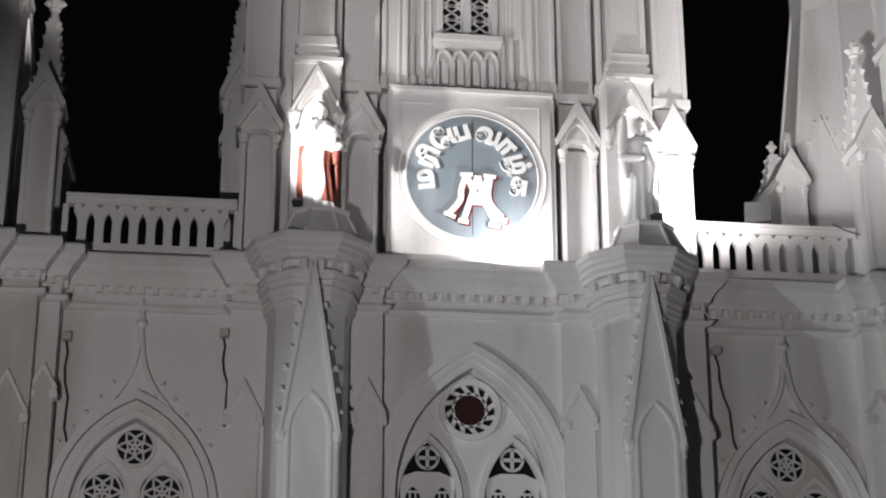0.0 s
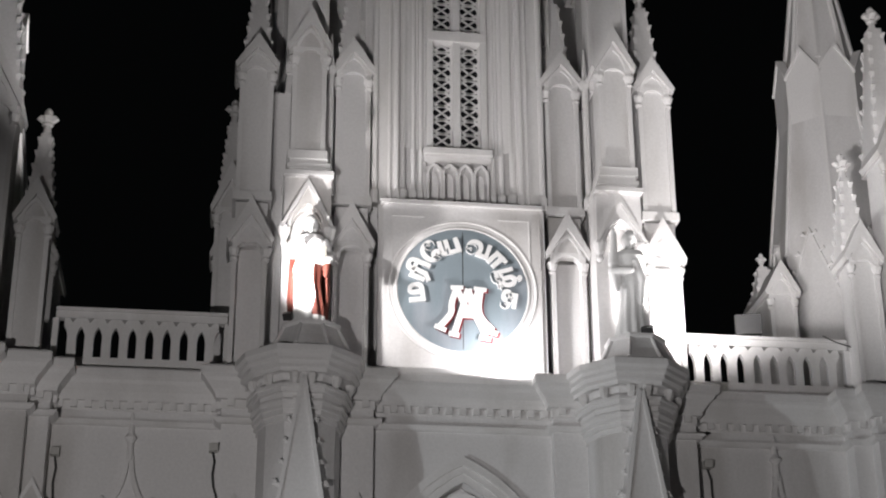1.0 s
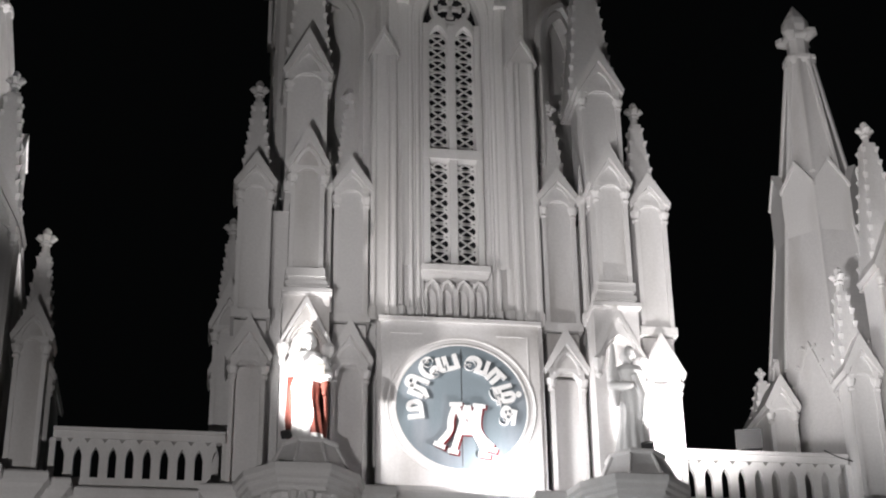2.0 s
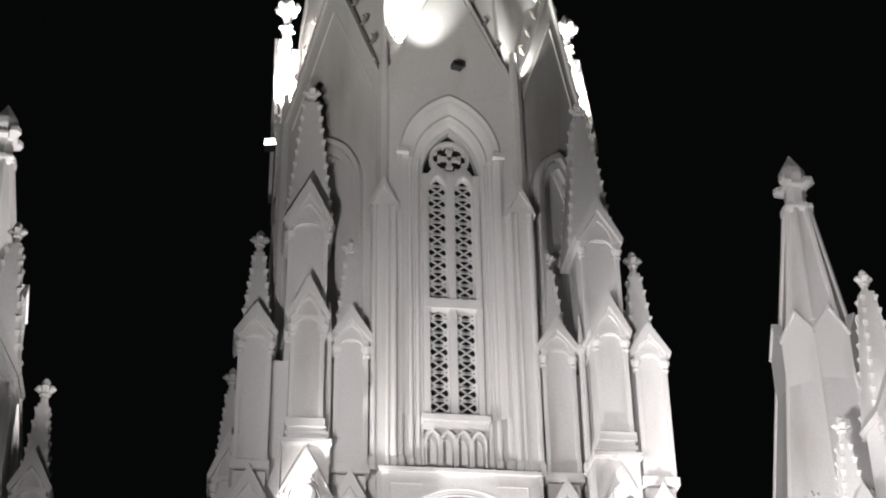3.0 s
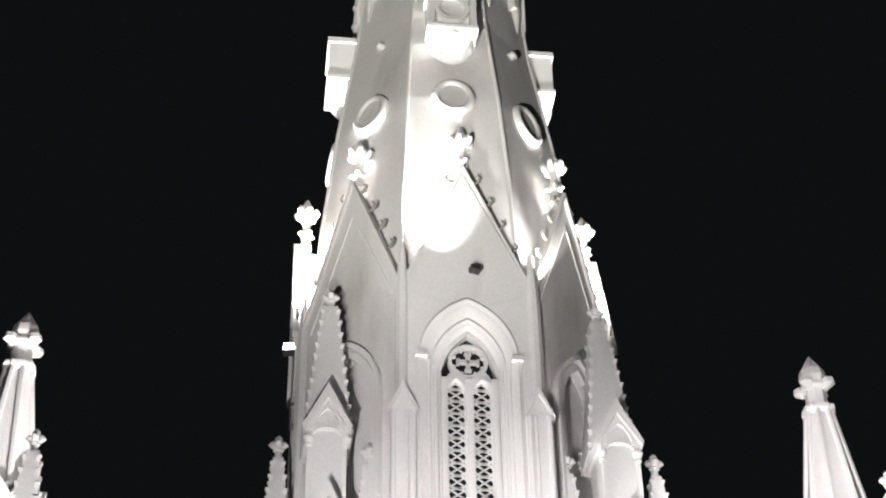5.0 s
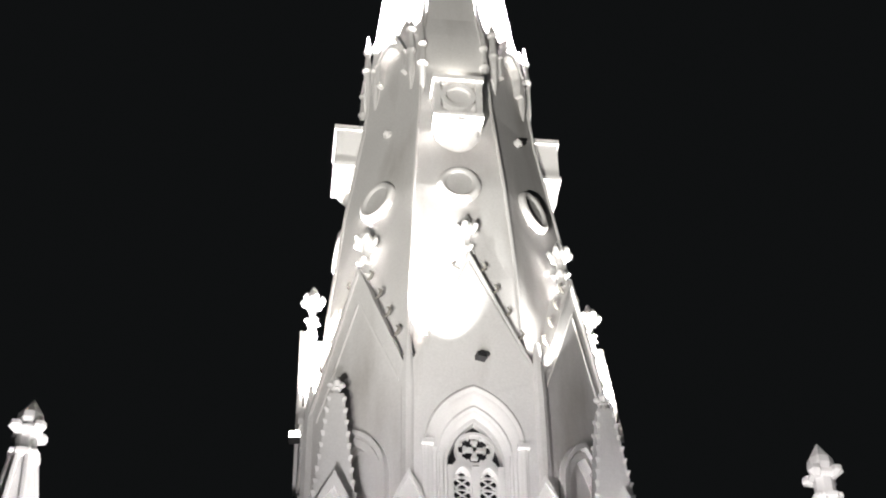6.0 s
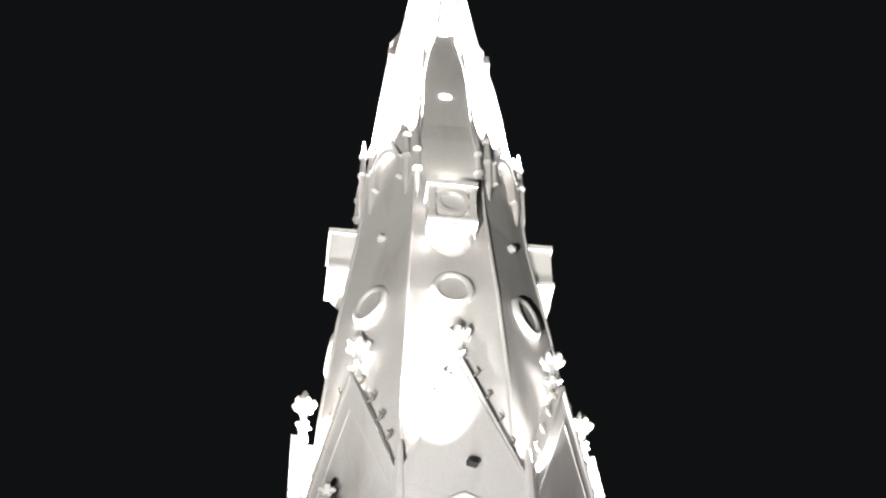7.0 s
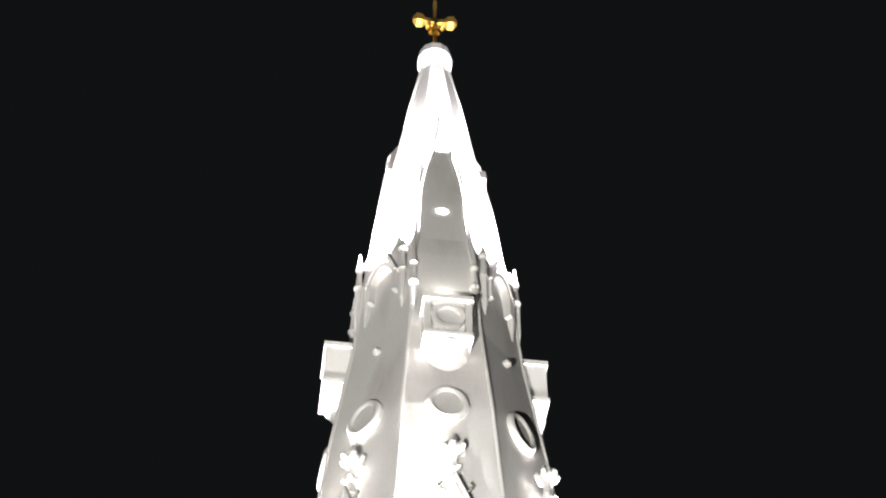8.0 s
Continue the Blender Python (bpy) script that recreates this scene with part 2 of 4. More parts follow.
def gabled_pier(parent, x0, x1, y0, y1, z0, zc, zt, pin=None, base=None, deep=0.07):
    """A buttress pier with sunk arched panel, capitals, a steep gable and a spirelet behind it."""
    cx, w = (x0 + x1) / 2, x1 - x0
    bm = bmesh.new()
    box(bm, x0 + 0.05, x1 - 0.05, y0 + deep - 0.02, y1, z0, zc)
    shaft = part("shaft", bm, LIME, parent)
    # corner strips and sunk panel's arch
    zp = zc - w * 0.4
    for xa, xb in ((x0 + 0.03, x0 + 0.11), (x1 - 0.11, x1 - 0.03)):
        bm = bmesh.new()
        box(bm, xa, xb, y0, y0 + deep, z0 + 0.03, zp)
        part("panel_strip", bm, TRIM, shaft)
    bm = bmesh.new()
    slab(bm, [(x0 + 0.03, zp), (x0 + 0.03, zc), (x1 - 0.03, zc), (x1 - 0.03, zp)] + lancet(cx, zp, w / 2 - 0.11, w * 0.32, 6)[::-1], y0 - 0.002, y0 + deep)
    part("panel_head", bm, TRIM, shaft)
    for s in (x0, x1):
        bm = bmesh.new()
        c = s + (0.06 if s == x0 else -0.06)
        zz = zc - w * 0.42
        turned(bm, c, y0 + 0.05, [(0.05, zz - 0.14), (0.07, zz - 0.1), (0.05, zz - 0.06), (0.07, zz - 0.02), (0.095, zz + 0.05), (0.095, zz + 0.09)], 8)
        part("capital", bm, TRIM, shaft)
    if base is not False:
        bm = bmesh.new()
        box(bm, x0 - 0.01, x1 + 0.01, y0 - 0.03, y1, z0, z0 + 0.16)
        part("plinth", bm, TRIM, shaft)
    # gable
    bm = bmesh.new()
    ze = zc - w * 0.12
    o = 0.04
    slab(bm, [(x0 - o, ze), (cx, zt), (x1 + o, ze)], y0 + 0.02, y1)
    g = part("gable", bm, LIME, parent)
    bm = bmesh.new()
    t = 0.11
    s = (zt - ze) / (w / 2 + o)
    dz = t * math.hypot(1, s)
    band(bm, [(x0 - o, ze - dz * 0.2), (cx, zt - dz), (x1 + o, ze - dz * 0.2)], [(x0 - o - 0.03, ze + 0.06), (cx, zt + 0.07), (x1 + o + 0.03, ze + 0.06)], y0 - 0.07, y1 + 0.01)
    part("coping", bm, TRIM, g)
    bm = bmesh.new()
    arch_band(bm, cx, ze - 0.02, w * 0.3, (zt - ze) * 0.5, 0.05, y0 - 0.02, y0 + 0.05, 0, 6)
    part("arch_moulding", bm, TRIM, g)
    if pin:
        pinnacle(parent, cx, (y0 + y1) / 2 + 0.25, w * 0.92, zc - 0.1, pin)


# ================= ground and west front =================
bm = bmesh.new()
v = [bm.verts.new(p) for p in ((-900, -900, 0), (900, -900, 0), (900, 900, 0), (-900, 900, 0))]
bm.faces.new(v)
tagged(part("ground", bm, GROUND), "bare paved forecourt in the dark before the church", "ground", kind="structure")

# plan of the front, left to right
HALF = [(-1.5, 0.0), (-1.5, -0.22), (-2.06, -0.22), (-2.06, -0.4), (-2.17, -0.8), (-2.45, -1.08), (-2.99, -1.08), (-3.27, -0.8), (-3.38, -0.4), (-3.38, -0.05), (-3.98, -0.05), (-3.98, 0.3),
        (-6.72, 0.3), (-6.72, -0.1), (-7.05, -0.1), (-7.05, -0.4), (-7.75, -0.4), (-7.75, -0.7), (-8.5, -0.7), (-8.5, 0.3), (-13.0, 0.3)]
PLAN = HALF[::-1] + [(-x, y) for x, y in HALF]

front = tagged(new("wall_west"), "grey-white limewashed Gothic front wall with stepped buttresses", "facade", kind="structure")


def run(i0, i1, name, prof, material=LIME, parent=None, mirror=False):
    pts = [(-x, y) for x, y in HALF[i0:i1]] if mirror else HALF[i0:i1][::-1]
    bm = bmesh.new()
    sweep(bm, pts, prof)
    return part(name, bm, material, parent or front)


WALLP = [(0, 0), (0, 10.4), (-0.5, 10.4), (-0.5, 0)]
for mir in (False, True):
    run(0, 12, "buttress", WALLP, mirror=mir)
    run(12, 20, "buttress", WALLP, mirror=mir)
    run(19, 21, "end_wall", WALLP, mirror=mir)


def window_wall(x0, x1, y, cx, hw, zs, rise):
    """A bay with a pointed opening."""
    a = lancet(cx, zs, hw, rise, 14)
    bm = bmesh.new()
    slab(bm, [(x0, 3.0), (x0, 10.4), (x1, 10.4), (x1, 3.0), (cx + hw, 3.0)] + a[::-1] + [(cx - hw, 3.0)], y, y + 0.5)
    box(bm, x0, x1, y, y + 0.5, 0, 3.0)
    return part("bay_wall", bm, LIME, front)


window_wall(-1.5, 1.5, 0.0, 0.0, 1.25, 7.15, 2.1)
for s in (-1, 1):
    window_wall(min(s * 3.98, s * 6.72), max(s * 3.98, s * 6.72), 0.3, s * 5.42, 1.0, 6.75, 1.55)

# cornice that breaks round every buttress
CORN = [(-0.45, 10.35), (0.02, 10.35), (0.02, 10.5), (0.1, 10.5), (0.11, 10.56), (0.16, 10.64), (0.26, 10.74), (0.3, 10.8), (0.36, 10.84), (0.36, 10.96), (0.33, 11.0), (-0.45, 11.02)]
bm = bmesh.new()
sweep(bm, PLAN, CORN)
part("cornice", bm, TRIM, front)
bm = bmesh.new()
sweep(bm, PLAN, [(-0.02, 10.08), (0.07, 10.1), (0.13, 10.15), (0.13, 10.18), (-0.02, 10.2)])
part("string_course", bm, TRIM, front)
def steps_profile(rows):
    """Square-edged fascias, one over the other: (out, bottom, top)."""
    p = [(-0.02, rows[0][1])]
    for o, a, b in rows:
        p += [(o, a), (o, b)]
    return p + [(-0.02, rows[-1][2])]


for mir in (False, True):
    run(2, 10, "crown_moulding", steps_profile([(0.24, 10.6, 10.67), (0.31, 10.7, 10.77), (0.37, 10.8, 10.86), (0.42, 10.9, 11.0)]), TRIM, mirror=mir)
    run(2, 10, "corbel_moulding", steps_profile([(0.11, 10.2, 10.28), (0.17, 10.29, 10.36), (0.2, 10.37, 10.42)]), TRIM, mirror=mir)
    run(2, 10, "neck_moulding", steps_profile([(0.03, 9.86, 9.94), (0.07, 9.95, 10.03), (0.1, 10.04, 10.1)]), TRIM, mirror=mir)
# the terrace behind the cornice
bm = bmesh.new()
box(bm, -13, 13, 0.35, 12, 10.6, 10.98)
tagged(part("terrace", bm, LEAD), "flat roof terrace behind the parapet", "roof", kind="structure")
# plain walls that close the church behind its front
for name, x0, x1, y0, y1 in (("wall_north", -13.0, -12.5, 0.8, 12.0), ("wall_south", 12.5, 13.0, 0.8, 12.0), ("wall_east", -12.5, 12.5, 11.5, 12.0)):
    bm = bmesh.new()
    box(bm, x0, x1, y0, y1, 0.0, 10.6)
    tagged(part(name, bm, LIME), "plain limewashed wall of the church in the dark", "wall", kind="structure")
dent = bmesh.new()
box(dent, -0.055, 0.055, -0.05, 0.05, -0.06, 0.06)
dm = bpy.data.meshes.new("dentil")
dent.to_mesh(dm)
dent.free()
dm.materials.append(TRIM)
knob = bmesh.new()
loft(knob, [ngon(0, -0.02, 0.045, -0.1, 6), ngon(0, -0.05, 0.065, -0.03, 6), ngon(0, -0.06, 0.075, 0.06, 6), ngon(0, -0.03, 0.07, 0.1, 6)])
km = bpy.data.meshes.new("corbel_knob")
knob.to_mesh(km)
knob.free()
km.materials.append(TRIM)


def dentils(ax, ay, bx, by):
    a, b = Vector((ax, ay)), Vector((bx, by))
    n = int((b - a).length / 0.215)
    d = (b - a).normalized()
    for k in range(n):
        p = a.lerp(b, (k + 0.5) / n) + Vector((d.y, -d.x)) * 0.04
        head = 2.0 < abs(p.x) < 3.6 and p.y < -0.35
        ob = new("corbel_knob" if head else "dentil", km if head else dm)
        ob.location = (p.x - d.y * -0.1 * head, p.y - d.x * 0.1 * head, 10.52 if head else 10.44)
        ob.rotation_euler[2] = math.atan2(d.y, d.x)
        ob.parent = front


for (ax, ay), (bx, by) in zip(PLAN, PLAN[1:]):
    if abs(ax) < 9 and abs(bx) < 9 and math.hypot(bx - ax, by - ay) > 0.28:
        dentils(ax, ay, bx, by)


def leaf_crocket(bm, x, y, z, e, r):
    """A leaf curling out to the side e from a sloping edge."""
    rod(bm, (x - e * r * 0.6, y, z - r * 0.8), (x + e * r * 0.7, y, z), r * 0.42)
    lump(bm, x + e * r * 0.8, y, z + r * 0.25, r * 0.62, 1.1)
    lump(bm, x + e * r * 1.15, y - r * 0.2, z - r * 0.25, r * 0.4, 0.8)


# buttress gablets, steep and crocketed
def buttress_gablet(s):
    cx, y = s * 2.72, -1.12
    bm = bmesh.new()
    slab(bm, [(cx - 0.43, 7.8), (cx - 0.03, 10.42), (cx + 0.03, 10.42), (cx + 0.43, 7.8)], y - 0.24, y + 0.1)
    box(bm, cx - 0.42, cx + 0.42, y - 0.24, y + 0.1, 0, 7.8)
    g = part("buttress_gablet", bm, LIME, front)
    bm = bmesh.new()
    for e in (-1, 1):
        bar(bm, cx + e * 0.455, 7.74, cx + e * 0.02, 10.5, 0.06, y - 0.28, y + 0.1)
    turned(bm, cx, y - 0.12, [(0.05, 10.4), (0.06, 10.6), (0.1, 10.66), (0.05, 10.74), (0.07, 10.86), (0.03, 10.98)], 6)
    part("coping", bm, TRIM, g)
    for e in (-1, 1):
        for k in range(7):
            f = (k + 0.4) / 7
            bm = bmesh.new()
            leaf_crocket(bm, cx + e * (0.475 - 0.42 * f), y - 0.1, 7.98 + 2.4 * f, e, 0.06 + 0.012 * (k % 3))
            part("crocket", bm, TRIM, g)
    # pointed hood over the sunk panel, and capitals at its feet
    bm = bmesh.new()
    arch_band(bm, cx, 7.75, 0.3, 0.62, 0.05, y - 0.27, y - 0.2, 3.0, 8)
    part("arch_moulding", bm, TRIM, g)
    for e in (-1, 1):
        bm = bmesh.new()
        turned(bm, cx + e * 0.42, y - 0.17, [(0.06, 0.0), (0.06, 7.5), (0.08, 7.56), (0.07, 7.62), (0.1, 7.7), (0.1, 7.78)], 8)
        part("nook_shaft", bm, TRIM, g)


for s in (-1, 1):
    buttress_gablet(s)
    for xx, yy, zt, w in ((s * 1.74, -0.24, 8.88, 0.5), (s * 3.72, -0.07, 8.86, 0.52), (s * 6.88, -0.12, 9.0, 0.34), (s * 7.4, -0.42, 8.8, 0.6)):
        # small gabled set-offs on the lesser buttresses
        h = w / 2
        ze = zt - w * 1.05
        bm = bmesh.new()
        slab(bm, [(xx - h, 0), (xx - h, ze), (xx, zt), (xx + h, ze), (xx + h, 0)], yy - 0.05, yy + 0.1)
        so = part("set_off", bm, LIME, front)
        bm = bmesh.new()
        band(bm, [(xx - h - 0.02, ze - 0.05), (xx, zt - 0.06), (xx + h + 0.02, ze - 0.05)], [(xx - h - 0.05, ze + 0.02), (xx, zt + 0.06), (xx + h + 0.05, ze + 0.02)], yy - 0.075, yy + 0.1)
        part("coping", bm, TRIM, so)
        bm = bmesh.new()
        for e in (-1, 1):
            box(bm, xx + e * h - 0.06, xx + e * h + 0.06, yy - 0.1, yy + 0.1, ze - 0.18, ze - 0.04)
        part("kneeler", bm, TRIM, so)


# ---- the great window of the middle bay
def star_tracery(bm, cx, cz, r, n, y0, y1, w):
    for k in range(n):
        a = 2 * math.pi * (k + 0.5) / n
        px, pz = cx + r * 0.55 * math.cos(a), cz + r * 0.55 * math.sin(a)
        bar(bm, cx + r * 0.1 * math.cos(a), cz + r * 0.1 * math.sin(a), px, pz, w, y0, y1)
        for e in (-0.5, 0.5):
            b = a + 2 * math.pi * e / n
            bar(bm, px, pz, cx + r * math.cos(b), cz + r * math.sin(b), w * 0.9, y0 + 0.002, y1)
            bar(bm, px, pz, cx + r * 0.38 * math.cos(b), cz + r * 0.38 * math.sin(b), w * 0.7, y0 + 0.004, y1)
    ring(bm, cx, cz, r * 0.05, r * 0.16, y0 - 0.002, y1, 12)


def quatrefoil(bm, cx, cz, r, y0, y1):
    ring(bm, cx, cz, r * 0.86, r * 1.1, y0, y1, 20)
    for k in range(4):
        a = math.pi / 2 * k
        bar(bm, cx + r * 0.12 * math.cos(a), cz + r * 0.12 * math.sin(a), cx + r * math.cos(a), cz + r * math.sin(a), r * 0.3, y0, y1)
    ring(bm, cx, cz, r * 0.1, r * 0.24, y0 - 0.01, y1, 10)


win = tagged(new("window_1"), "pointed great window with wheel rose and stone tracery", "window", kind="structure")
bm = bmesh.new()
slab(bm, [(-1.25, 3.0)] + lancet(0, 7.15, 1.24, 2.08, 14) + [(1.25, 3.0)], 0.3, 0.42)
part("tympanum", bm, LIME, win)
for k, (w, o, y) in enumerate(((0.14, 0.0, -0.025), (0.13, 0.14, -0.06), (0.12, 0.27, -0.1))):
    bm = bmesh.new()
    arch_band(bm, 0, 7.15, 1.25 + o, 2.1 + o * 0.97, w, y, 0.03, 4.0, 14)
    part("arch_moulding", bm, TRIM, win)
bm = bmesh.new()
disc(bm, 0, 8.6, 0.44, 0.285, 0.296)
part("pane", bm, ROSE, win)
bm = bmesh.new()
ring(bm, 0, 8.6, 0.26, 0.3, 0.25, 0.29)
ring(bm, 0, 8.6, 0.42, 0.52, 0.2, 0.31)
for k in range(12):
    a = 2 * math.pi * k / 12
    bar(bm, 0.27 * math.cos(a), 8.6 + 0.27 * math.sin(a), 0.45 * math.cos(a + 0.3), 8.6 + 0.45 * math.sin(a + 0.3), 0.07, 0.25, 0.292)
part("rose_tracery", bm, TRIM, win)
bm = bmesh.new()
for k in range(12):
    a = 2 * math.pi * k / 12 + 0.4
    bar(bm, 0.315 * math.cos(a), 8.6 + 0.315 * math.sin(a), 0.415 * math.cos(a + 0.12), 8.6 + 0.415 * math.sin(a + 0.12), 0.07, 0.279, 0.284)
part("rose_opening", bm, DARK, win)
for s in (-1, 1):
    bm = bmesh.new()
    arch_band(bm, s * 0.7, 7.05, 0.48, 1.02, 0.09, 0.18, 0.32, 4.0, 10)
    part("sub_arch", bm, TRIM, win)
    bm = bmesh.new()
    slab(bm, [(s * 0.7 - 0.45, 7.0)] + lancet(s * 0.7, 7.05, 0.47, 1.0, 10) + [(s * 0.7 + 0.45, 7.0)], 0.288, 0.296)
    part("pane", bm, DARK, win)
    bm = bmesh.new()
    quatrefoil(bm, s * 0.7, 7.78, 0.18, 0.25, 0.287)
    slab(bm, [(s * 0.7 - 0.44, 6.4), (s * 0.7 - 0.44, 7.45), (s * 0.7 - 0.2, 7.55), (s * 0.7 + 0.2, 7.55), (s * 0.7 + 0.44, 7.45), (s * 0.7 + 0.44, 6.4)], 0.262, 0.284)
    part("light_tracery", bm, TRIM, win)
    for e in (-1, 1):
        c = s * 0.7 + e * 0.24
        bm = bmesh.new()
        slab(bm, [(c - 0.12, 6.4)] + lancet(c, 7.1, 0.12, 0.2, 6) + [(c + 0.12, 6.4)], 0.252, 0.26)
        l = part("lattice_pane", bm, DARK, win)
        bm = bmesh.new()
        for k in range(6):
            bar(bm, c - 0.12, 6.46 + k * 0.15, c + 0.12, 6.46 + k * 0.15, 0.035, 0.235, 0.25)
        for j in (-0.045, 0.045):
            bar(bm, c + j, 6.42, c + j, 7.24, 0.03, 0.237, 0.25)
        part("lattice", bm, TRIM, l)

# ---- side bay windows
for n, s in ((2, -1), (3, 1)):
    cx = s * 5.42
    win = tagged(new("window_%d" % n), "pointed side window with star roses under an ogee hood", "window", kind="structure")
    bm = bmesh.new()
    slab(bm, [(cx - 1.0, 3.0)] + lancet(cx, 6.75, 0.99, 1.53, 12) + [(cx + 1.0, 3.0)], 0.5, 0.6)
    part("tympanum", bm, LIME, win)
    for w, o, y in ((0.1, 0.0, 0.24), (0.12, 0.1, 0.19), (0.12, 0.24, 0.15)):
        bm = bmesh.new()
        arch_band(bm, cx, 6.75, 1.0 + o, 1.55 + o * 1.25, w, y, 0.32, 4.0, 12)
        part("arch_moulding", bm, TRIM, win)
    # ogee tip and crest
    bm = bmesh.new()
    for e in (-1, 1):
        inner = [(cx + e * (0.5 * (1 - f) ** 2.2), 8.42 + 1.13 * f) for f in np.linspace(0, 1, 9)]
        outer = [(x + e * 0.07, z + 0.04) for x, z in inner]
        band(bm, inner, outer, 0.2, 0.32)
        crocket_line(bm, (cx + e * 1.3, 0.24, 7.75), (cx + e * 0.3, 0.24, 9.0), 5, 0.05)
    turned(bm, cx, 0.24, [(0.06, 9.5), (0.05, 9.8), (0.1, 9.88), (0.05, 9.96), (0.035, 10.2), (0.01, 10.32)], 8)
    part("ogee_hood", bm, TRIM, win)
    for px, pz, r in ((cx, 7.87, 0.29), (cx - 0.47, 7.13, 0.29), (cx + 0.47, 7.13, 0.29)):
        bm = bmesh.new()
        disc(bm, px, pz, r, 0.484, 0.496)
        d = part("pane", bm, DARK, win)
        bm = bmesh.new()
        star_tracery(bm, px, pz, r, 6, 0.455, 0.482, 0.04)
        part("rose_tracery", bm, TRIM, d)
        bm = bmesh.new()
        ring(bm, px, pz, r * 0.98, r * 1.18, 0.44, 0.502)
        part("rose_rim", bm, TRIM, d)
        if pz < 7.5:
            bm = bmesh.new()
            arch_band(bm, px, 6.95, 0.36, 0.64, 0.06, 0.44, 0.502, 3.0, 8)
            part("sub_arch", bm, TRIM, win)


# ================= balustrades =================
def balustrade(x0, x1, y, label):
    root = thing("balustrade", None, label, "balustrade", "terrace balustrades")
    bm = bmesh.new()
    box(bm, x0, x1, y - 0.1, y + 0.1, 11.02, 11.24)
    box(bm, x0, x1, y - 0.07, y + 0.07, 11.24, 11.3)
    part("bottom_rail", bm, TRIM, root)
    bm = bmesh.new()
    box(bm, x0, x1, y - 0.09, y + 0.09, 11.98, 12.1)
    box(bm, x0, x1, y - 0.13, y + 0.13, 12.1, 12.16)
    part("top_rail", bm, TRIM, root)
    n = round((x1 - x0) / 0.292)
    w = (x1 - x0) / n
    for k in range(n + 1):
        bm = bmesh.new()
        c = x0 + k * w
        q = 0.075
        if k == 0 or k == n:
            box(bm, c - 0.05, c + 0.05, y - 0.06, y + 0.06, 11.2, 11.98)
        else:
            slab(bm, [(c - q, 11.2), (c - q, 11.66), (c - q - 0.015, 11.74), (c - w / 2 + 0.025, 11.81), (c - w / 2 + 0.001, 11.84), (c - w / 2 + 0.001, 11.98), (c - 0.055, 11.98), (c, 11.91), (c + 0.055, 11.98),
                      (c + w / 2 - 0.001, 11.98), (c + w / 2 - 0.001, 11.84), (c + w / 2 - 0.025, 11.81), (c + q + 0.015, 11.74), (c + q, 11.66), (c + q, 11.2)], y - 0.06, y + 0.06)
        part("baluster", bm, TRIM, root)
    return root


balustrade(-6.8, -3.95, 0.45, "grey-white arcaded stone balustrade on the terrace edge, in dim light")
balustrade(3.95, 6.95, 0.45, "arcaded stone balustrade on the terrace edge, brightly lit")

# ================= central tower =================
tower = thing("central_tower", None, "tall grey-white Gothic tower with octagonal crocketed spire, floodlit", "tower")

# body: square stage, then octagon
bm = bmesh.new()
loft(bm, [ngon(0, AX + 0.4, 3.35, z, 4, 0.5) for z in (10.9, 16.6)])
part("lower_stage", bm, LIME, tower)
bm = bmesh.new()
loft(bm, [ngon(SX, AX, OF - 0.32, z) for z in (16.0, 23.6)])
part("octagon_stage", bm, LIME, tower)

# emblem panel
bm = bmesh.new()
box(bm, -1.36, 1.4, -0.06, 0.1, 11.0, 14.19)
panel = part("emblem_panel", bm, LIME, tower)
bm = bmesh.new()
box(bm, -1.41, 1.45, -0.13, 0.6, 14.19, 14.26)
part("panel_ledge", bm, TRIM, panel)
bm = bmesh.new()
box(bm, -1.46, 1.46, -0.3, 0.1, 11.0, 11.1)
part("panel_sill", bm, TRIM, panel)
for s in (-1, 1):
    bm = bmesh.new()
    box(bm, 0.02 + s * 1.38, 0.02 + s * 1.46, -0.02, 0.1, 11.1, 14.19)
    part("panel_strip", bm, TRIM, panel)
    bm = bmesh.new()
    slab(bm, [(s * 1.21, 13.1), (s * 1.21, 13.98), (s * 0.65, 13.98), (s * 0.65, 13.96), (s * 1.19, 13.96), (s * 1.19, 13.1)], -0.075, -0.05)
    part("corner_moulding", bm, TRIM, panel)
bm = bmesh.new()
prof = ((1.125, -0.055), (1.13, -0.092), (1.15, -0.097), (1.17, -0.09), (1.19, -0.072), (1.255, -0.068), (1.27, -0.08), (1.29, -0.08), (1.3, -0.055))
loft(bm, [[(0.02 + r * math.cos(a), y, 12.62 + r * math.sin(a)) for r, y in prof] for a in (2 * math.pi * k / 72 for k in range(73))], cap=False)
bmesh.ops.remove_doubles(bm, verts=bm.verts, dist=0.0005)
part("disc_rim", bm, TRIM, panel)

# window block of the octagon's front face
bm = bmesh.new()
HW = 0.56
outer = [(-1.4, 14.3), (-1.36, 22.9), (0, 26.2), (1.36, 22.9), (1.4, 14.3), (1.0, 14.3)]
slab(bm, outer + lancet(0, 21.1, 1.0, 1.5, 10)[::-1] + [(-1.0, 14.3)], -0.05, 0.6)
for v in bm.verts:
    if v.co.z > 22.5:
        v.co.y += 0.22 * (v.co.z - 22.3) / 4.05
wb = part("window_surround", bm, LIME, tower)
bm = bmesh.new()
outer = [(-1.02, 14.3), (-1.02, 22.5), (1.02, 22.5), (1.02, 14.3), (HW, 14.3)]
slab(bm, outer + lancet(0, 20.7, HW, 1.15, 10)[::-1] + [(-HW, 14.3)], 0.1, 0.5)
part("inner_order", bm, LIME, wb)
bm = bmesh.new()
box(bm, -HW, HW, 0.25, 0.36, 14.3, 15.4)
part("apron", bm, LIME, wb)
bm = bmesh.new()
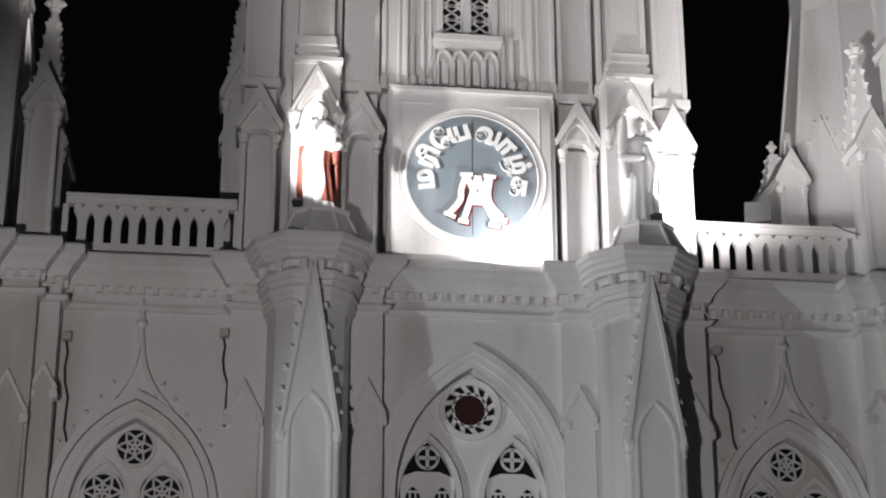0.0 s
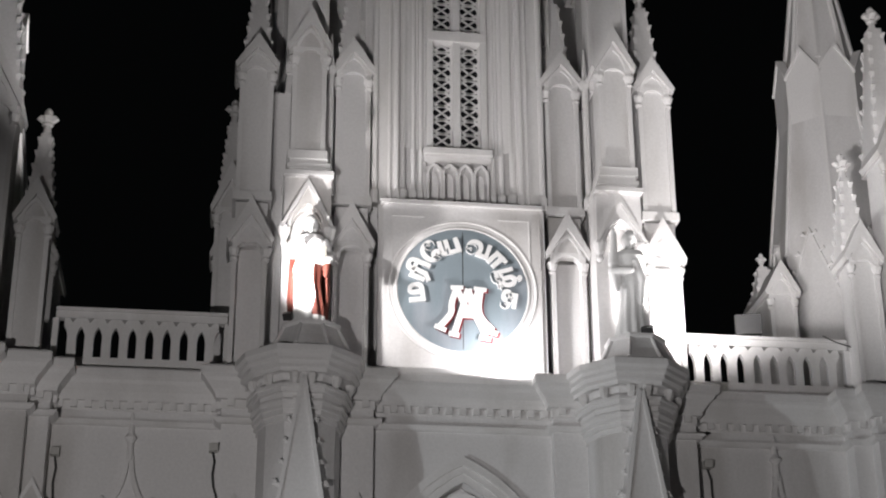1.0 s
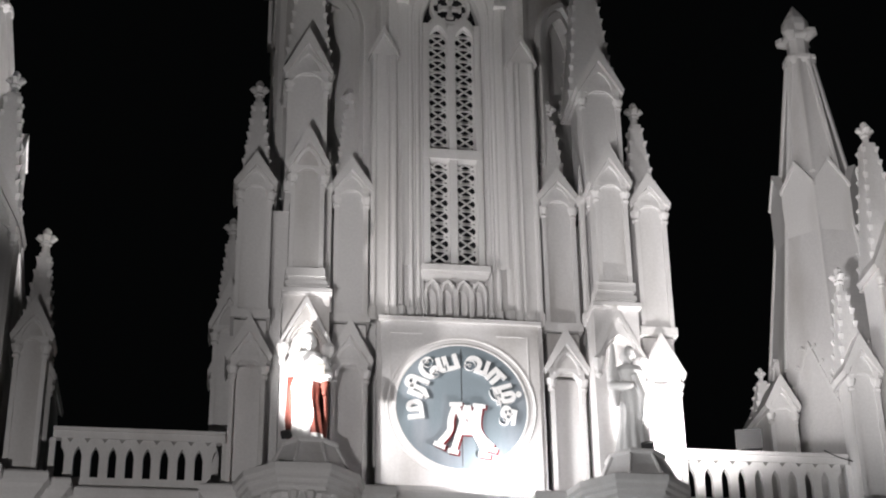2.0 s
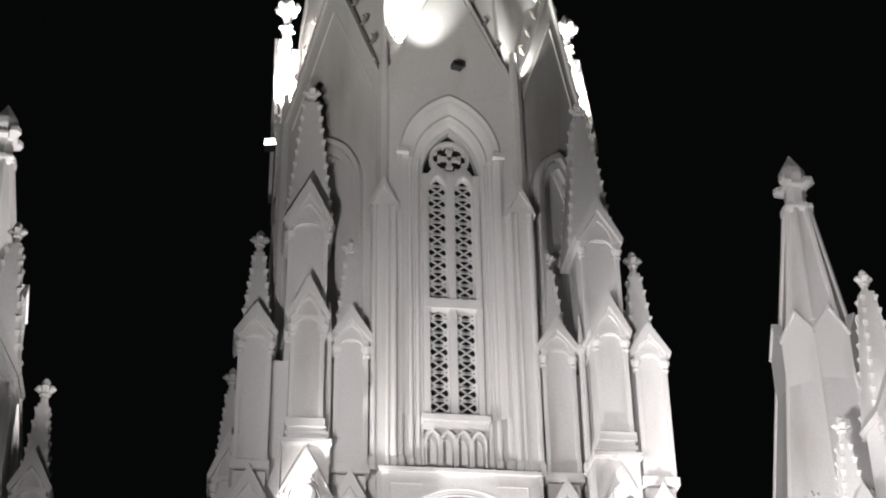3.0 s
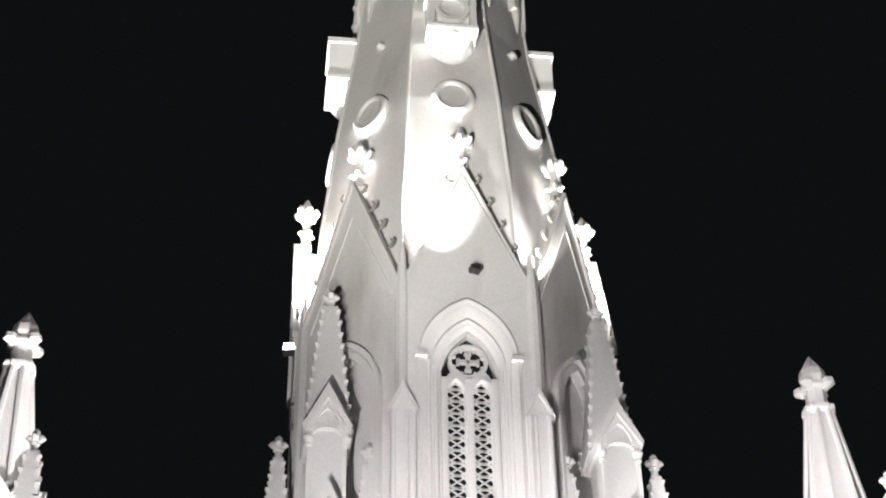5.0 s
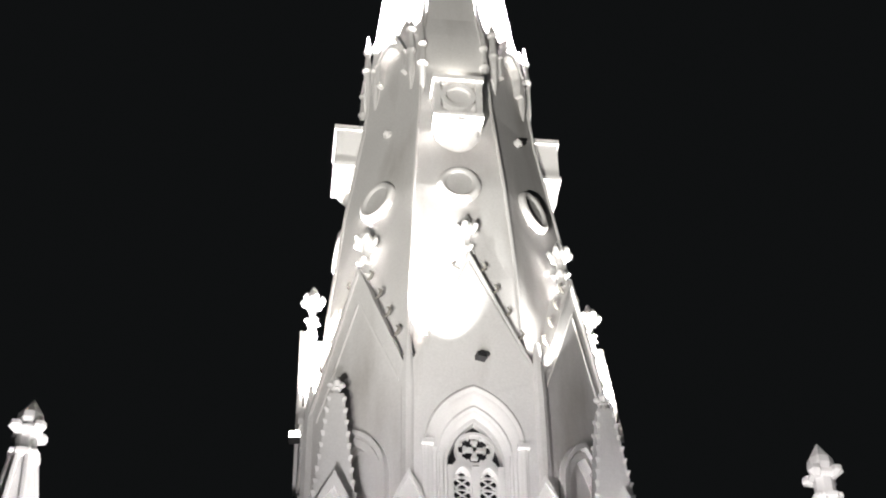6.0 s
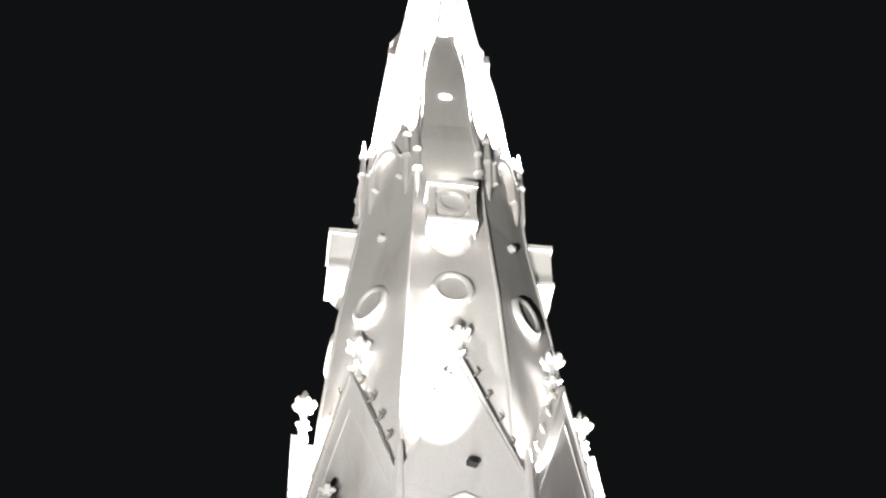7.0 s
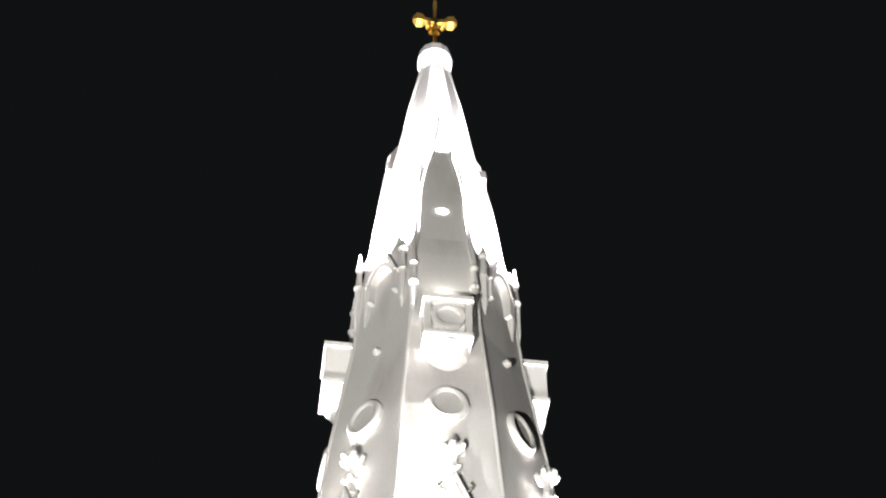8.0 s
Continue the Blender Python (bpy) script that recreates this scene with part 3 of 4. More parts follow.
for k in range(4):
    c = -0.42 + 0.28 * k
    arch_band(bm, c, 14.96, 0.098, 0.17, 0.041, -0.05, 0.26, 0.62, 6)
part("blind_arcade", bm, TRIM, wb)
bm = bmesh.new()
box(bm, -0.62, 0.62, -0.16, 0.28, 15.32, 15.44)
box(bm, -0.6, 0.6, -0.13, 0.28, 15.26, 15.32)
part("sill", bm, TRIM, wb)
for s in (-1, 1):
    for q, w, y in ((1.0, 0.1, -0.06), (0.8, 0.075, -0.04), (0.66, 0.06, 0.0)):
        bm = bmesh.new()
        turned(bm, s * q, y + 0.05, [(w * 0.9, 14.26), (w * 0.9, 14.6), (w * 0.55, 14.66), (w * 0.55, 20.5 + q * 0.35), (w * 0.7, 20.6 + q * 0.5), (w * 0.9, 20.7 + q * 0.5)], 8)
        part("colonnette", bm, TRIM, wb)
    bm = bmesh.new()
    box(bm, s * 1.08, s * 1.55, -0.17, 0.0, 14.26, 19.9)
    p = part("side_pilaster", bm, TRIM, wb)
    for q, r in ((1.12, 0.045), (1.24, 0.03), (1.5, 0.05)):
        bm = bmesh.new()
        turned(bm, s * q, -0.175, [(r * 1.5, 14.26), (r * 1.5, 14.5), (r, 14.56), (r, 19.72), (r * 1.3, 19.8)], 8)
        part("pilaster_roll", bm, TRIM, p)
    bm = bmesh.new()
    slab(bm, [(s * 1.32 - 0.29, 19.76), (s * 1.32 - 0.29, 19.83), (s * 1.32, 20.47), (s * 1.32 + 0.29, 19.83), (s * 1.32 + 0.29, 19.76), (s * 1.32, 20.3)], -0.23, 0.0)
    slab(bm, [(s * 1.32 - 0.23, 19.85), (s * 1.32, 20.32), (s * 1.32 + 0.23, 19.85)], -0.173, 0.0)
    part("pilaster_gable", bm, TRIM, p)
    bm = bmesh.new()
    box(bm, s * 0.95 - 0.12, s * 0.95 + 0.12, -0.16, 0.0, 21.14, 21.25)
    part("impost", bm, TRIM, wb)
# recessed arch mouldings
bm = bmesh.new()
def order(f, y):
    """One step of the arch: f runs from the window's edge (0) to the wall's face (1)."""
    return (0.56 + 0.42 * f, 20.85 + 0.34 * f, 1.05 + 0.4 * f, y)


steps = [order(0.34 * f, 0.14 - 0.11 * math.sin(f * math.pi / 2)) for f in np.linspace(0, 1, 5)]
steps += [order(0.37, 0.01), order(0.41, 0.01), order(0.44, 0.04)]
steps += [order(0.44 + 0.46 * f, 0.04 - 0.1 * math.sin(f * math.pi / 2)) for f in np.linspace(0.1, 1, 6)]
steps += [order(0.95, -0.085), order(1.0, -0.085), order(1.06, -0.06), order(1.08, 0.1)]
loops = []
for hw, zs, rise, y in steps:
    pts = [(-hw, 15.44)] + lancet(0, zs, hw, rise, 16) + [(hw, 15.44)]
    loops.append([bm.verts.new((x, y, z)) for x, z in pts])
for p, q in zip(loops, loops[1:]):
    for k in range(len(p) - 1):
        bm.faces.new((p[k], p[k + 1], q[k + 1], q[k]))
part("splayed_arch", bm, TRIM, wb, smooth=True)

# the two-light window with pierced screens
tw = tagged(new("window_4"), "tall two-light window with pierced white screens over dark glass", "window", kind="structure")
bm = bmesh.new()
slab(bm, [(-0.53, 15.44)] + lancet(0, 20.75, 0.53, 1.1, 10) + [(0.53, 15.44)], 0.26, 0.28)
part("pane", bm, DARK, tw)
bm = bmesh.new()
box(bm, -0.07, 0.07, 0.02, 0.25, 15.44, 20.75)
part("mullion", bm, TRIM, tw)
bm = bmesh.new()
for s in (-1, 1):
    box(bm, s * 0.44, s * 0.555, 0.0, 0.25, 15.44, 20.75)
part("jamb", bm, TRIM, tw)
bm = bmesh.new()
box(bm, -0.553, 0.553, -0.015, 0.25, 17.72, 17.92)
part("transom", bm, TRIM, tw)


def screen(cx, w, z0, z1):
    n = max(1, round((z1 - z0) / 0.28))
    h = (z1 - z0) / n
    bm = bmesh.new()
    y0, y1 = 0.16, 0.2
    q, r = w / 2, h / 2
    for k in range(n):
        cz = z0 + (k + 0.5) * h
        # four leaf-shaped openings to a cell, between crossing arcs
        for ex in (-1, 1):
            for ez in (-1, 1):
                arc = [(cx + ex * q * math.sin(u), cz + ez * r * (1 - math.cos(u))) for u in np.linspace(0, math.pi / 2, 5)]
                for (xa, za), (xb, zb) in zip(arc, arc[1:]):
                    bar(bm, xa, za, xb, zb, 0.036, y0 + 0.002 * (ex > 0), y1)
                bar(bm, cx, cz + ez * r, cx + ex * q, cz, 0.026, y0 + 0.005, y1 - 0.003)
    for e in (-1, 1):
        bar(bm, cx + e * q, z0, cx + e * q, z1, 0.03, y0 - 0.008, y1 + 0.008)
    return part("pierced_screen", bm, TRIM, tw)


for s in (-1, 1):
    screen(s * 0.255, 0.37, 15.46, 17.72)
    screen(s * 0.255, 0.37, 17.92, 20.72)
    bm = bmesh.new()
    arch_band(bm, s * 0.255, 20.4, 0.185, 0.34, 0.07, 0.03, 0.24, 0.0, 8)
    band(bm, [(x, z + 0.02) for x, z in lancet(s * 0.255, 20.4, 0.2, 0.4, 8)], [(x, z + 0.12) for x, z in lancet(s * 0.255, 20.4, 0.26, 0.5, 8)], 0.09, 0.24)
    part("light_head", bm, TRIM, tw)
bm = bmesh.new()
ring(bm, 0, 21.22, 0.33, 0.4, 0.1, 0.24, 24)
for k in range(4):
    a = math.pi / 2 * k
    bar(bm, 0, 21.22, 0.2 * math.cos(a), 21.22 + 0.2 * math.sin(a), 0.085, 0.12, 0.2)
    bar(bm, 0.2 * math.cos(a) - 0.07 * math.sin(a), 21.22 + 0.2 * math.sin(a) + 0.07 * math.cos(a), 0.2 * math.cos(a) + 0.07 * math.sin(a), 21.22 + 0.2 * math.sin(a) - 0.07 * math.cos(a), 0.055, 0.12, 0.2)
    bar(bm, 0.28 * math.cos(a + 0.5), 21.22 + 0.28 * math.sin(a + 0.5), 0.35 * math.cos(a + 0.3), 21.22 + 0.35 * math.sin(a + 0.3), 0.05, 0.12, 0.2)
    bar(bm, 0.28 * math.cos(a + 1.07), 21.22 + 0.28 * math.sin(a + 1.07), 0.35 * math.cos(a + 1.27), 21.22 + 0.35 * math.sin(a + 1.27), 0.05, 0.12, 0.2)
part("cross_rosette", bm, TRIM, tw)

wb.location.y = 0.29
tw.location.y = 0.29

# ---- piers round the lower stage
for s in (-1, 1):
    def span(a, b):
        return (min(s * a, s * b), max(s * a, s * b))
    gabled_pier(tower, *span(1.56, 2.24), 0.1, 0.9, 14.2, 16.9, 17.45, 19.45)
    gabled_pier(tower, *span(3.3, 3.96), 0.1, 0.9, 14.2, 16.9, 17.45, 19.5)
    gabled_pier(tower, *span(2.4, 3.06), -0.6, 0.4, 14.7, 16.9, 17.65, None)
    # lower stage of the small piers, with blind arches under gables
    for a, b in ((1.56, 2.24), (3.3, 3.96)):
        x0, x1 = span(a, b)
        gabled_pier(tower, x0, x1, 0.02, 0.9, 11.0, 13.45, 14.15, None, deep=0.2)
    bm = bmesh.new()
    turned(bm, s * 2.32, 0.0, [(0.09, 14.3), (0.09, 14.5), (0.055, 14.56), (0.055, 16.7), (0.09, 16.78), (0.09, 16.86), (0.05, 16.95), (0.012, 17.55)], 8)
    part("slender_shaft", bm, TRIM, tower)
    # side piers, seen past the corner
    for yy in (2.2, 4.4):
        x0, x1 = span(3.7, 4.3)
        gabled_pier(tower, x0, x1, yy, yy + 0.7, 11.0, 15.0, 15.9, 17.6)
    # block behind the statue, with a gabled canopy over it
    x0, x1 = span(2.3, 3.1)
    cx = (x0 + x1) / 2
    bm = bmesh.new()
    box(bm, x0, x1, -0.42, 0.2, 11.0, 14.36)
    n = part("statue_niche", bm, LIME, tower)
    bm = bmesh.new()
    slab(bm, [(x0, 13.3), (x0, 14.36), (x1, 14.36), (x1, 13.3), (x1 - 0.1, 13.3)] + lancet(cx, 13.3, 0.28, 0.5, 8)[::-1] + [(x0 + 0.1, 13.3)], -0.56, -0.4)
    part("niche_head", bm, LIME, n)
    bm = bmesh.new()
    band(bm, [(x0 - 0.01, 13.36), (cx, 14.14), (x1 + 0.01, 13.36)], [(x0 - 0.07, 13.36), (cx, 14.29), (x1 + 0.07, 13.36)], -0.72, -0.56)
    part("canopy_gable", bm, TRIM, n)
    bm = bmesh.new()
    slab(bm, [(x0 + 0.02, 13.38), (cx, 14.16), (x1 - 0.02, 13.38), (x1 - 0.12, 13.38)] + lancet(cx, 13.38, 0.28, 0.46, 8)[::-1] + [(x0 + 0.12, 13.38)], -0.66, -0.54)
    part("canopy_arch", bm, LIME, n)
    for c in (x0 + 0.02, x1 - 0.02):
        bm = bmesh.new()
        turned(bm, c, -0.62, [(0.02, 13.02), (0.06, 13.08), (0.045, 13.16), (0.08, 13.26), (0.1, 13.34), (0.1, 13.4)], 8)
        part("pendant", bm, TRIM, n)
    bm = bmesh.new()
    box(bm, x0 - 0.03, x1 + 0.03, -0.7, 0.2, 14.36, 14.44)
    box(bm, x0 + 0.03, x1 - 0.03, -0.64, 0.2, 14.52, 14.6)
    box(bm, x0 + 0.07, x1 - 0.07, -0.6, 0.2, 14.44, 14.72)
    part("niche_cornice", bm, TRIM, n)
    # upper stage of the corner pier, with a tall spirelet behind its gable
    gabled_pier(tower, *span(2.36, 3.16), -0.15, 0.9, 16.6, 19.2, 20.05, None, base=False)
    pinnacle(tower, s * 2.74, 0.75, 0.95, 19.2, 23.1)
    for a, b in ((1.61, 2.19), (3.35, 3.91)):
        x0, x1 = span(a, b)
        bm = bmesh.new()
        box(bm, x0, x1, 0.2, 0.95, 13.3, 14.25)
        part("pier_core", bm, LIME, tower)

# ---- octagon faces: gables all round, each rotated about the axis
GZ, GT, GH = 22.1, 26.35, 1.34
for k in range(8):
    turn = Matrix.Translation((0.02, AX, 0)) @ pose(0, 0, 0, 0, 0, 45 * k)
    # the outline leans back to the spire as it rises
    bm = bmesh.new()
    lean = 0.22 if k in (0, 4) else -0.05
    z0 = 22.3
    rows = [(-GH, z0), (-GH, 22.9), (0, GT), (GH, 22.9), (GH, z0)]
    a = [bm.verts.new((x, -OF + 0.004 + lean * (z - z0) / (GT - z0), z)) for x, z in rows]
    b = [bm.verts.new((x, -OF + 0.3 + lean * (z - z0) / (GT - z0), z)) for x, z in rows]
    f = [bm.faces.new(a), bm.faces.new(b[::-1])]
    for j in range(5):
        bm.faces.new((a[j], b[j], b[(j + 1) % 5], a[(j + 1) % 5]))
    g = part("gable", bm, LIME, tower)
    g.matrix_local = turn @ pose(0, -0.15 if k in (2, 6) else 0, 0)
    bm = bmesh.new()
    loft(bm, [[(-GH * 0.97, y, 22.7), (0, y, GT - 0.12), (GH * 0.97, y, 22.7)] for y in (-OF + 0.28 + max(lean, 0), -2.3)])
    part("gable_roof", bm, LIME, g)
    bm = bmesh.new()

    def at(x, z, d):
        return (x, -OF + 0.004 - d + lean * (z - z0) / (GT - z0), z)
    for e in (-1, 1):
        for off, d, q in ((0.0, 0.07, 0.08), (-0.42, 0.03, 0.06)):
            p0, p1 = (e * (GH + off * 0.55), 22.9 + min(0, off) * 0.2), (0, GT + off * 2.2)
            loft(bm, [[at(p[0] - e * 0, p[1], d), at(p[0], p[1] + q * 2, d), at(p[0], p[1] + q * 2, -0.05), at(p[0], p[1], -0.05)] for p in (p0, p1)])
    c = part("coping", bm, TRIM, g)
    for e in (-1, 1):
        for j in range(5):
            f_ = (j + 0.6) / 5.4
            p = at(e * GH * (1 - f_), 22.9 + (GT - 22.9) * f_ + 0.2, -0.03)
            hook = bmesh.new()
            limb(hook, [p, (p[0] + e * 0.1, p[1], p[2] + 0.02), (p[0] + e * 0.17, p[1], p[2] + 0.13), (p[0] + e * 0.1, p[1] - 0.02, p[2] + 0.2)], [0.02, 0.035, 0.03, 0.02], 6)
            part("crocket", hook, DARK_PLASTER, g, smooth=True)
    bm = bmesh.new()
    yb = -OF + 0.1 + lean
    fy = yb + 0.1
    turned(bm, 0, fy, [(0.13, GT), (0.08, GT + 0.3), (0.12, GT + 0.38), (0.12, GT + 0.46), (0.08, GT + 0.54), (0.08, GT + 0.7), (0.12, GT + 0.86), (0.17, GT + 1.02), (0.16, GT + 1.1), (0.1, GT + 1.14), (0.11, GT + 1.24), (0.07, GT + 1.36), (0.02, GT + 1.48)], 6)
    part("finial", bm, TRIM, g)
    for j in range(10):
        bm = bmesh.new()
        if j < 6:
            a = j * math.pi / 3 + 0.3
            u, v = math.cos(a), math.sin(a)
            loft(bm, [ngon(0.1 * u, fy + 0.1 * v, 0.035, GT + 0.84, 6), ngon(0.2 * u, fy + 0.2 * v, 0.065, GT + 0.95, 6), ngon(0.24 * u, fy + 0.24 * v, 0.06, GT + 1.04, 6), ngon(0.22 * u, fy + 0.22 * v, 0.03, GT + 1.13 + 0.04 * (j % 2), 6)])
        else:
            a = j * math.pi / 2 + 0.5
            u, v = math.cos(a), math.sin(a)
            loft(bm, [ngon(0.07 * u, fy + 0.07 * v, 0.025, GT + 0.32, 6), ngon(0.16 * u, fy + 0.16 * v, 0.05, GT + 0.42, 6), ngon(0.14 * u, fy + 0.14 * v, 0.02, GT + 0.5, 6)])
        part("finial_leaf", bm, TRIM, g)
    # blind arch on every face but the front
    if k:
        bm = bmesh.new()
        slab(bm, [(-GH, 16.2), (-GH, 22.5), (GH, 22.5), (GH, 16.2), (0.6, 16.2)] + lancet(0, 20.6, 0.6, 1.1, 8)[::-1] + [(-0.6, 16.2)], -OF, -OF + 0.4)
        box(bm, -0.62, 0.62, -OF + 0.14, -OF + 0.35, 16.2, 21.85)
        h = part("octagon_face", bm, LIME, tower)
        h.matrix_local = turn
        bm = bmesh.new()
        arch_band(bm, 0, 20.6, 0.6, 1.1, 0.14, -OF - 0.08, -OF + 0.1, 4.0, 8)
        arch_band(bm, 0, 20.6, 0.78, 1.35, 0.1, -OF - 0.14, -OF + 0.05, 4.0, 8)
        h = part("blind_arch", bm, TRIM, tower)
        h.matrix_local = turn
    # corner shaft between faces
    bm = bmesh.new()
    turned(bm, GH - 0.01, -OF + 0.02, [(0.13, 16.0), (0.13, 22.6), (0.1, 23.2), (0.06, 23.9)], 8)
    h = part("corner_shaft", bm, LIME, tower)
    h.matrix_local = turn

# ---- spire
SP = [(23.0, 3.0), (26.0, 2.83), (29.0, 2.54), (32.0, 2.14), (35.0, 1.9), (37.0, 1.64), (39.4, 1.32), (42.0, 0.97), (43.5, 0.78), (45.0, 0.54), (45.8, 0.42)]


def srad(z):
    return float(np.interp(z, [p[0] for p in SP], [p[1] for p in SP]))


bm = bmesh.new()
loft(bm, [ngon(SX, AX, r, z) for z, r in SP])
spire = part("spire", bm, LIME, tower)
for k in range(8):
    bm = bmesh.new()
    a = 2 * math.pi * (k + 0.5) / 8
    d = Vector((math.sin(a), -math.cos(a), 0))
    for (z0, r0), (z1, r1) in zip(SP, SP[1:]):
        q0, q1 = r0 / math.cos(math.pi / 8), r1 / math.cos(math.pi / 8)
        rod(bm, (SX + d.x * q0, AX + d.y * q0, z0), (SX + d.x * q1, AX + d.y * q1, z1), 0.045, 8)
    part("rib", bm, TRIM, spire)
bm = bmesh.new()
turned(bm, SX, AX, [(0.42, 45.75), (0.48, 45.85), (0.44, 45.95), (0.52, 46.15), (0.54, 46.45), (0.48, 46.85), (0.32, 47.1), (0.1, 47.3)], 12)
part("ball", bm, TRIM, spire)

for k in range(8):
    turn = Matrix.Translation((SX, AX, 0)) @ pose(0, 0, 0, 0, 0, 45 * k)
    r = srad(29.0)
    tilt = Matrix.Translation((0, -r - 0.02, 29.0)) @ pose(0, 0, 0, -7.5, 0, 0)
    bm = bmesh.new()
    n = 28
    rings = []
    for j in range(n):
        a = 2 * math.pi * j / n
        c = Vector((0.40 * math.cos(a), 0, 0.5 * math.sin(a)))
        u = Vector((math.cos(a), 0, math.sin(a)))
        rings.append([c + u * 0.11 * math.cos(b) + Vector((0, 0.13 * math.sin(b), 0)) for b in (2 * math.pi * i / 8 for i in range(8))])
    loft(bm, rings + [rings[0]], cap=False)
    bmesh.ops.remove_doubles(bm, verts=bm.verts, dist=0.001)
    o = part("oculus_ring", bm, TRIM, spire, smooth=True)
    o.matrix_local = turn @ tilt
    bm = bmesh.new()
    slab(bm, [(0.4 * math.cos(2 * math.pi * j / 24), 0.5 * math.sin(2 * math.pi * j / 24)) for j in range(24)], -0.06, 0.05)
    q = part("oculus_panel", bm, LIME, spire)
    q.matrix_local = turn @ tilt
    if k % 2 == 0:
        # balcony on a corbel
        r = srad(31.6)
        bm = bmesh.new()
        prof = [(0.12, 30.3), (0.22, 30.55), (0.42, 30.75), (0.56, 31.0), (0.6, 31.2), (0.6, 31.35)]
        rg = [[(q * math.cos(t), -r + 0.15 - q * 1.3 * math.sin(t), z) for t in np.linspace(0, math.pi, 11)] for q, z in prof]
        loft(bm, rg)
        c = part("balcony", bm, TRIM, spire)
        c.matrix_local = turn @ pose(0, 0, -0.3 if k == 0 else 0)
        bm = bmesh.new()
        f = -r - 0.6
        box(bm, -0.6, 0.6, f - 0.04, f + 1.0, 31.35, 31.47)
        box(bm, -0.58, -0.42, f, f + 1.0, 31.47, 32.6)
        box(bm, 0.42, 0.58, f, f + 1.0, 31.47, 32.6)
        box(bm, -0.42, 0.42, f + 0.2, f + 1.0, 31.47, 32.6)
        box(bm, -0.62, 0.62, f - 0.05, f + 1.1, 32.6, 32.75)
        ring(bm, 0, 32.1, 0.3, 0.42, f + 0.02, f + 0.25, 20)
        part("balcony_box", bm, TRIM, c)
        bm = bmesh.new()
        disc(bm, 0, 32.1, 0.3, f + 0.12, f + 0.22, 20)
        part("balcony_shield", bm, LIME, c)
        # pinnacles that stand on the ledge beside it
        for e in (-1, 1):
            bm = bmesh.new()
            q = 0.0 if k in (2, 6) else -0.95
            turned(bm, e * 0.78, -srad(34.2) - 0.1, [(0.03, 32.9 + q * 0.4), (0.08, 33.4 + q * 0.6), (0.09, 34.5 + q), (0.13, 34.6 + q), (0.09, 34.7 + q), (0.06, 35.2 + q), (0.11, 35.32 + q), (0.07, 35.44 + q), (0.02, 35.95 + q)], 8)
            h = part("ledge_pinnacle", bm, TRIM, spire)
            h.matrix_local = turn
        # lucarne: a tall pointed front that flares to the ledge, with a moulded edge and a small roof
        rows = [(z, w, 2.0 - 0.0909 * (z - 33.6)) for z, w in ((33.6, 0.8), (34.3, 0.77), (34.7, 0.72), (35.2, 0.66), (35.9, 0.6), (36.8, 0.56), (37.75, 0.53), (38.5, 0.45), (39.1, 0.35), (39.7, 0.22), (40.1, 0.12), (40.45, 0.02))]
        bm = bmesh.new()
        loft(bm, [[(-w, -d, z), (w, -d, z), (w, -srad(z) + 0.2, z), (-w, -srad(z) + 0.2, z)] for z, w, d in rows])
        l = part("lucarne", bm, TRIM, spire)
        l.matrix_local = turn
        for e in (-1, 1):
            bm = bmesh.new()
            loft(bm, [[(e * (w + 0.004), -d - 0.05, z), (e * (w + 0.03), -d - 0.07, z), (e * (w + 0.09), -d + 0.03, z), (e * (w + 0.09), -srad(z) + 0.15, z), (e * (w + 0.004), -srad(z) + 0.15, z)] for z, w, d in rows])
            part("lucarne_moulding", bm, TRIM, l)
            bm = bmesh.new()
            box(bm, e * 0.3, e * 0.5, -1.42, -1.0, 39.3, 40.1)
            slab(bm, [(e * 0.28, 40.1), (e * 0.4, 40.6), (e * 0.52, 40.1)], -1.44, -1.0)
            part("lucarne_pinnacle", bm, TRIM, l)
        bm = bmesh.new()
        loft(bm, [[(-0.16, -1.4, 40.1), (0.16, -1.4, 40.1), (0.0, -1.38, 41.3)], [(-0.1, -0.75, 41.0), (0.1, -0.75, 41.0), (0.0, -0.8, 42.5)]])
        part("lucarne_roof", bm, TRIM, l)
        bm = bmesh.new()
        slab(bm, [(0.15 * math.cos(t), 37.0 + 0.1 * math.sin(t)) for t in np.linspace(0, 2 * math.pi, 14, endpoint=False)], -1.72, -1.62)
        part("lamp_disc", bm, LENS, l)
    else:
        # gablets of the upper ledge on the diagonal faces
        r = srad(34.0)
        bm = bmesh.new()
        arch_band(bm, 0, 34.2, 0.34, 0.5, 0.12, -r - 0.22, -r + 0.3, 0.6, 8)
        slab(bm, [(-0.5, 34.3), (0, 35.5), (0.5, 34.3), (0.42, 34.3), (0, 35.25), (-0.42, 34.3)], -r - 0.26, -r + 0.3)
        g = part("gablet", bm, TRIM, spire)
        g.matrix_local = turn
        for e in (-1, 1):
            bm = bmesh.new()
            turned(bm, e * 0.58, -r - 0.08, [(0.03, 32.9), (0.09, 33.4), (0.1, 34.2), (0.13, 34.3), (0.1, 34.4), (0.07, 35.0), (0.13, 35.1), (0.02, 35.5)], 8)
            c = part("pendant_shaft", bm, TRIM, g)
        bm = bmesh.new()
        lump(bm, 0, -srad(31.5) - 0.06, 31.5, 0.13)
        h = part("boss", bm, TRIM, spire)
        h.matrix_local = turn

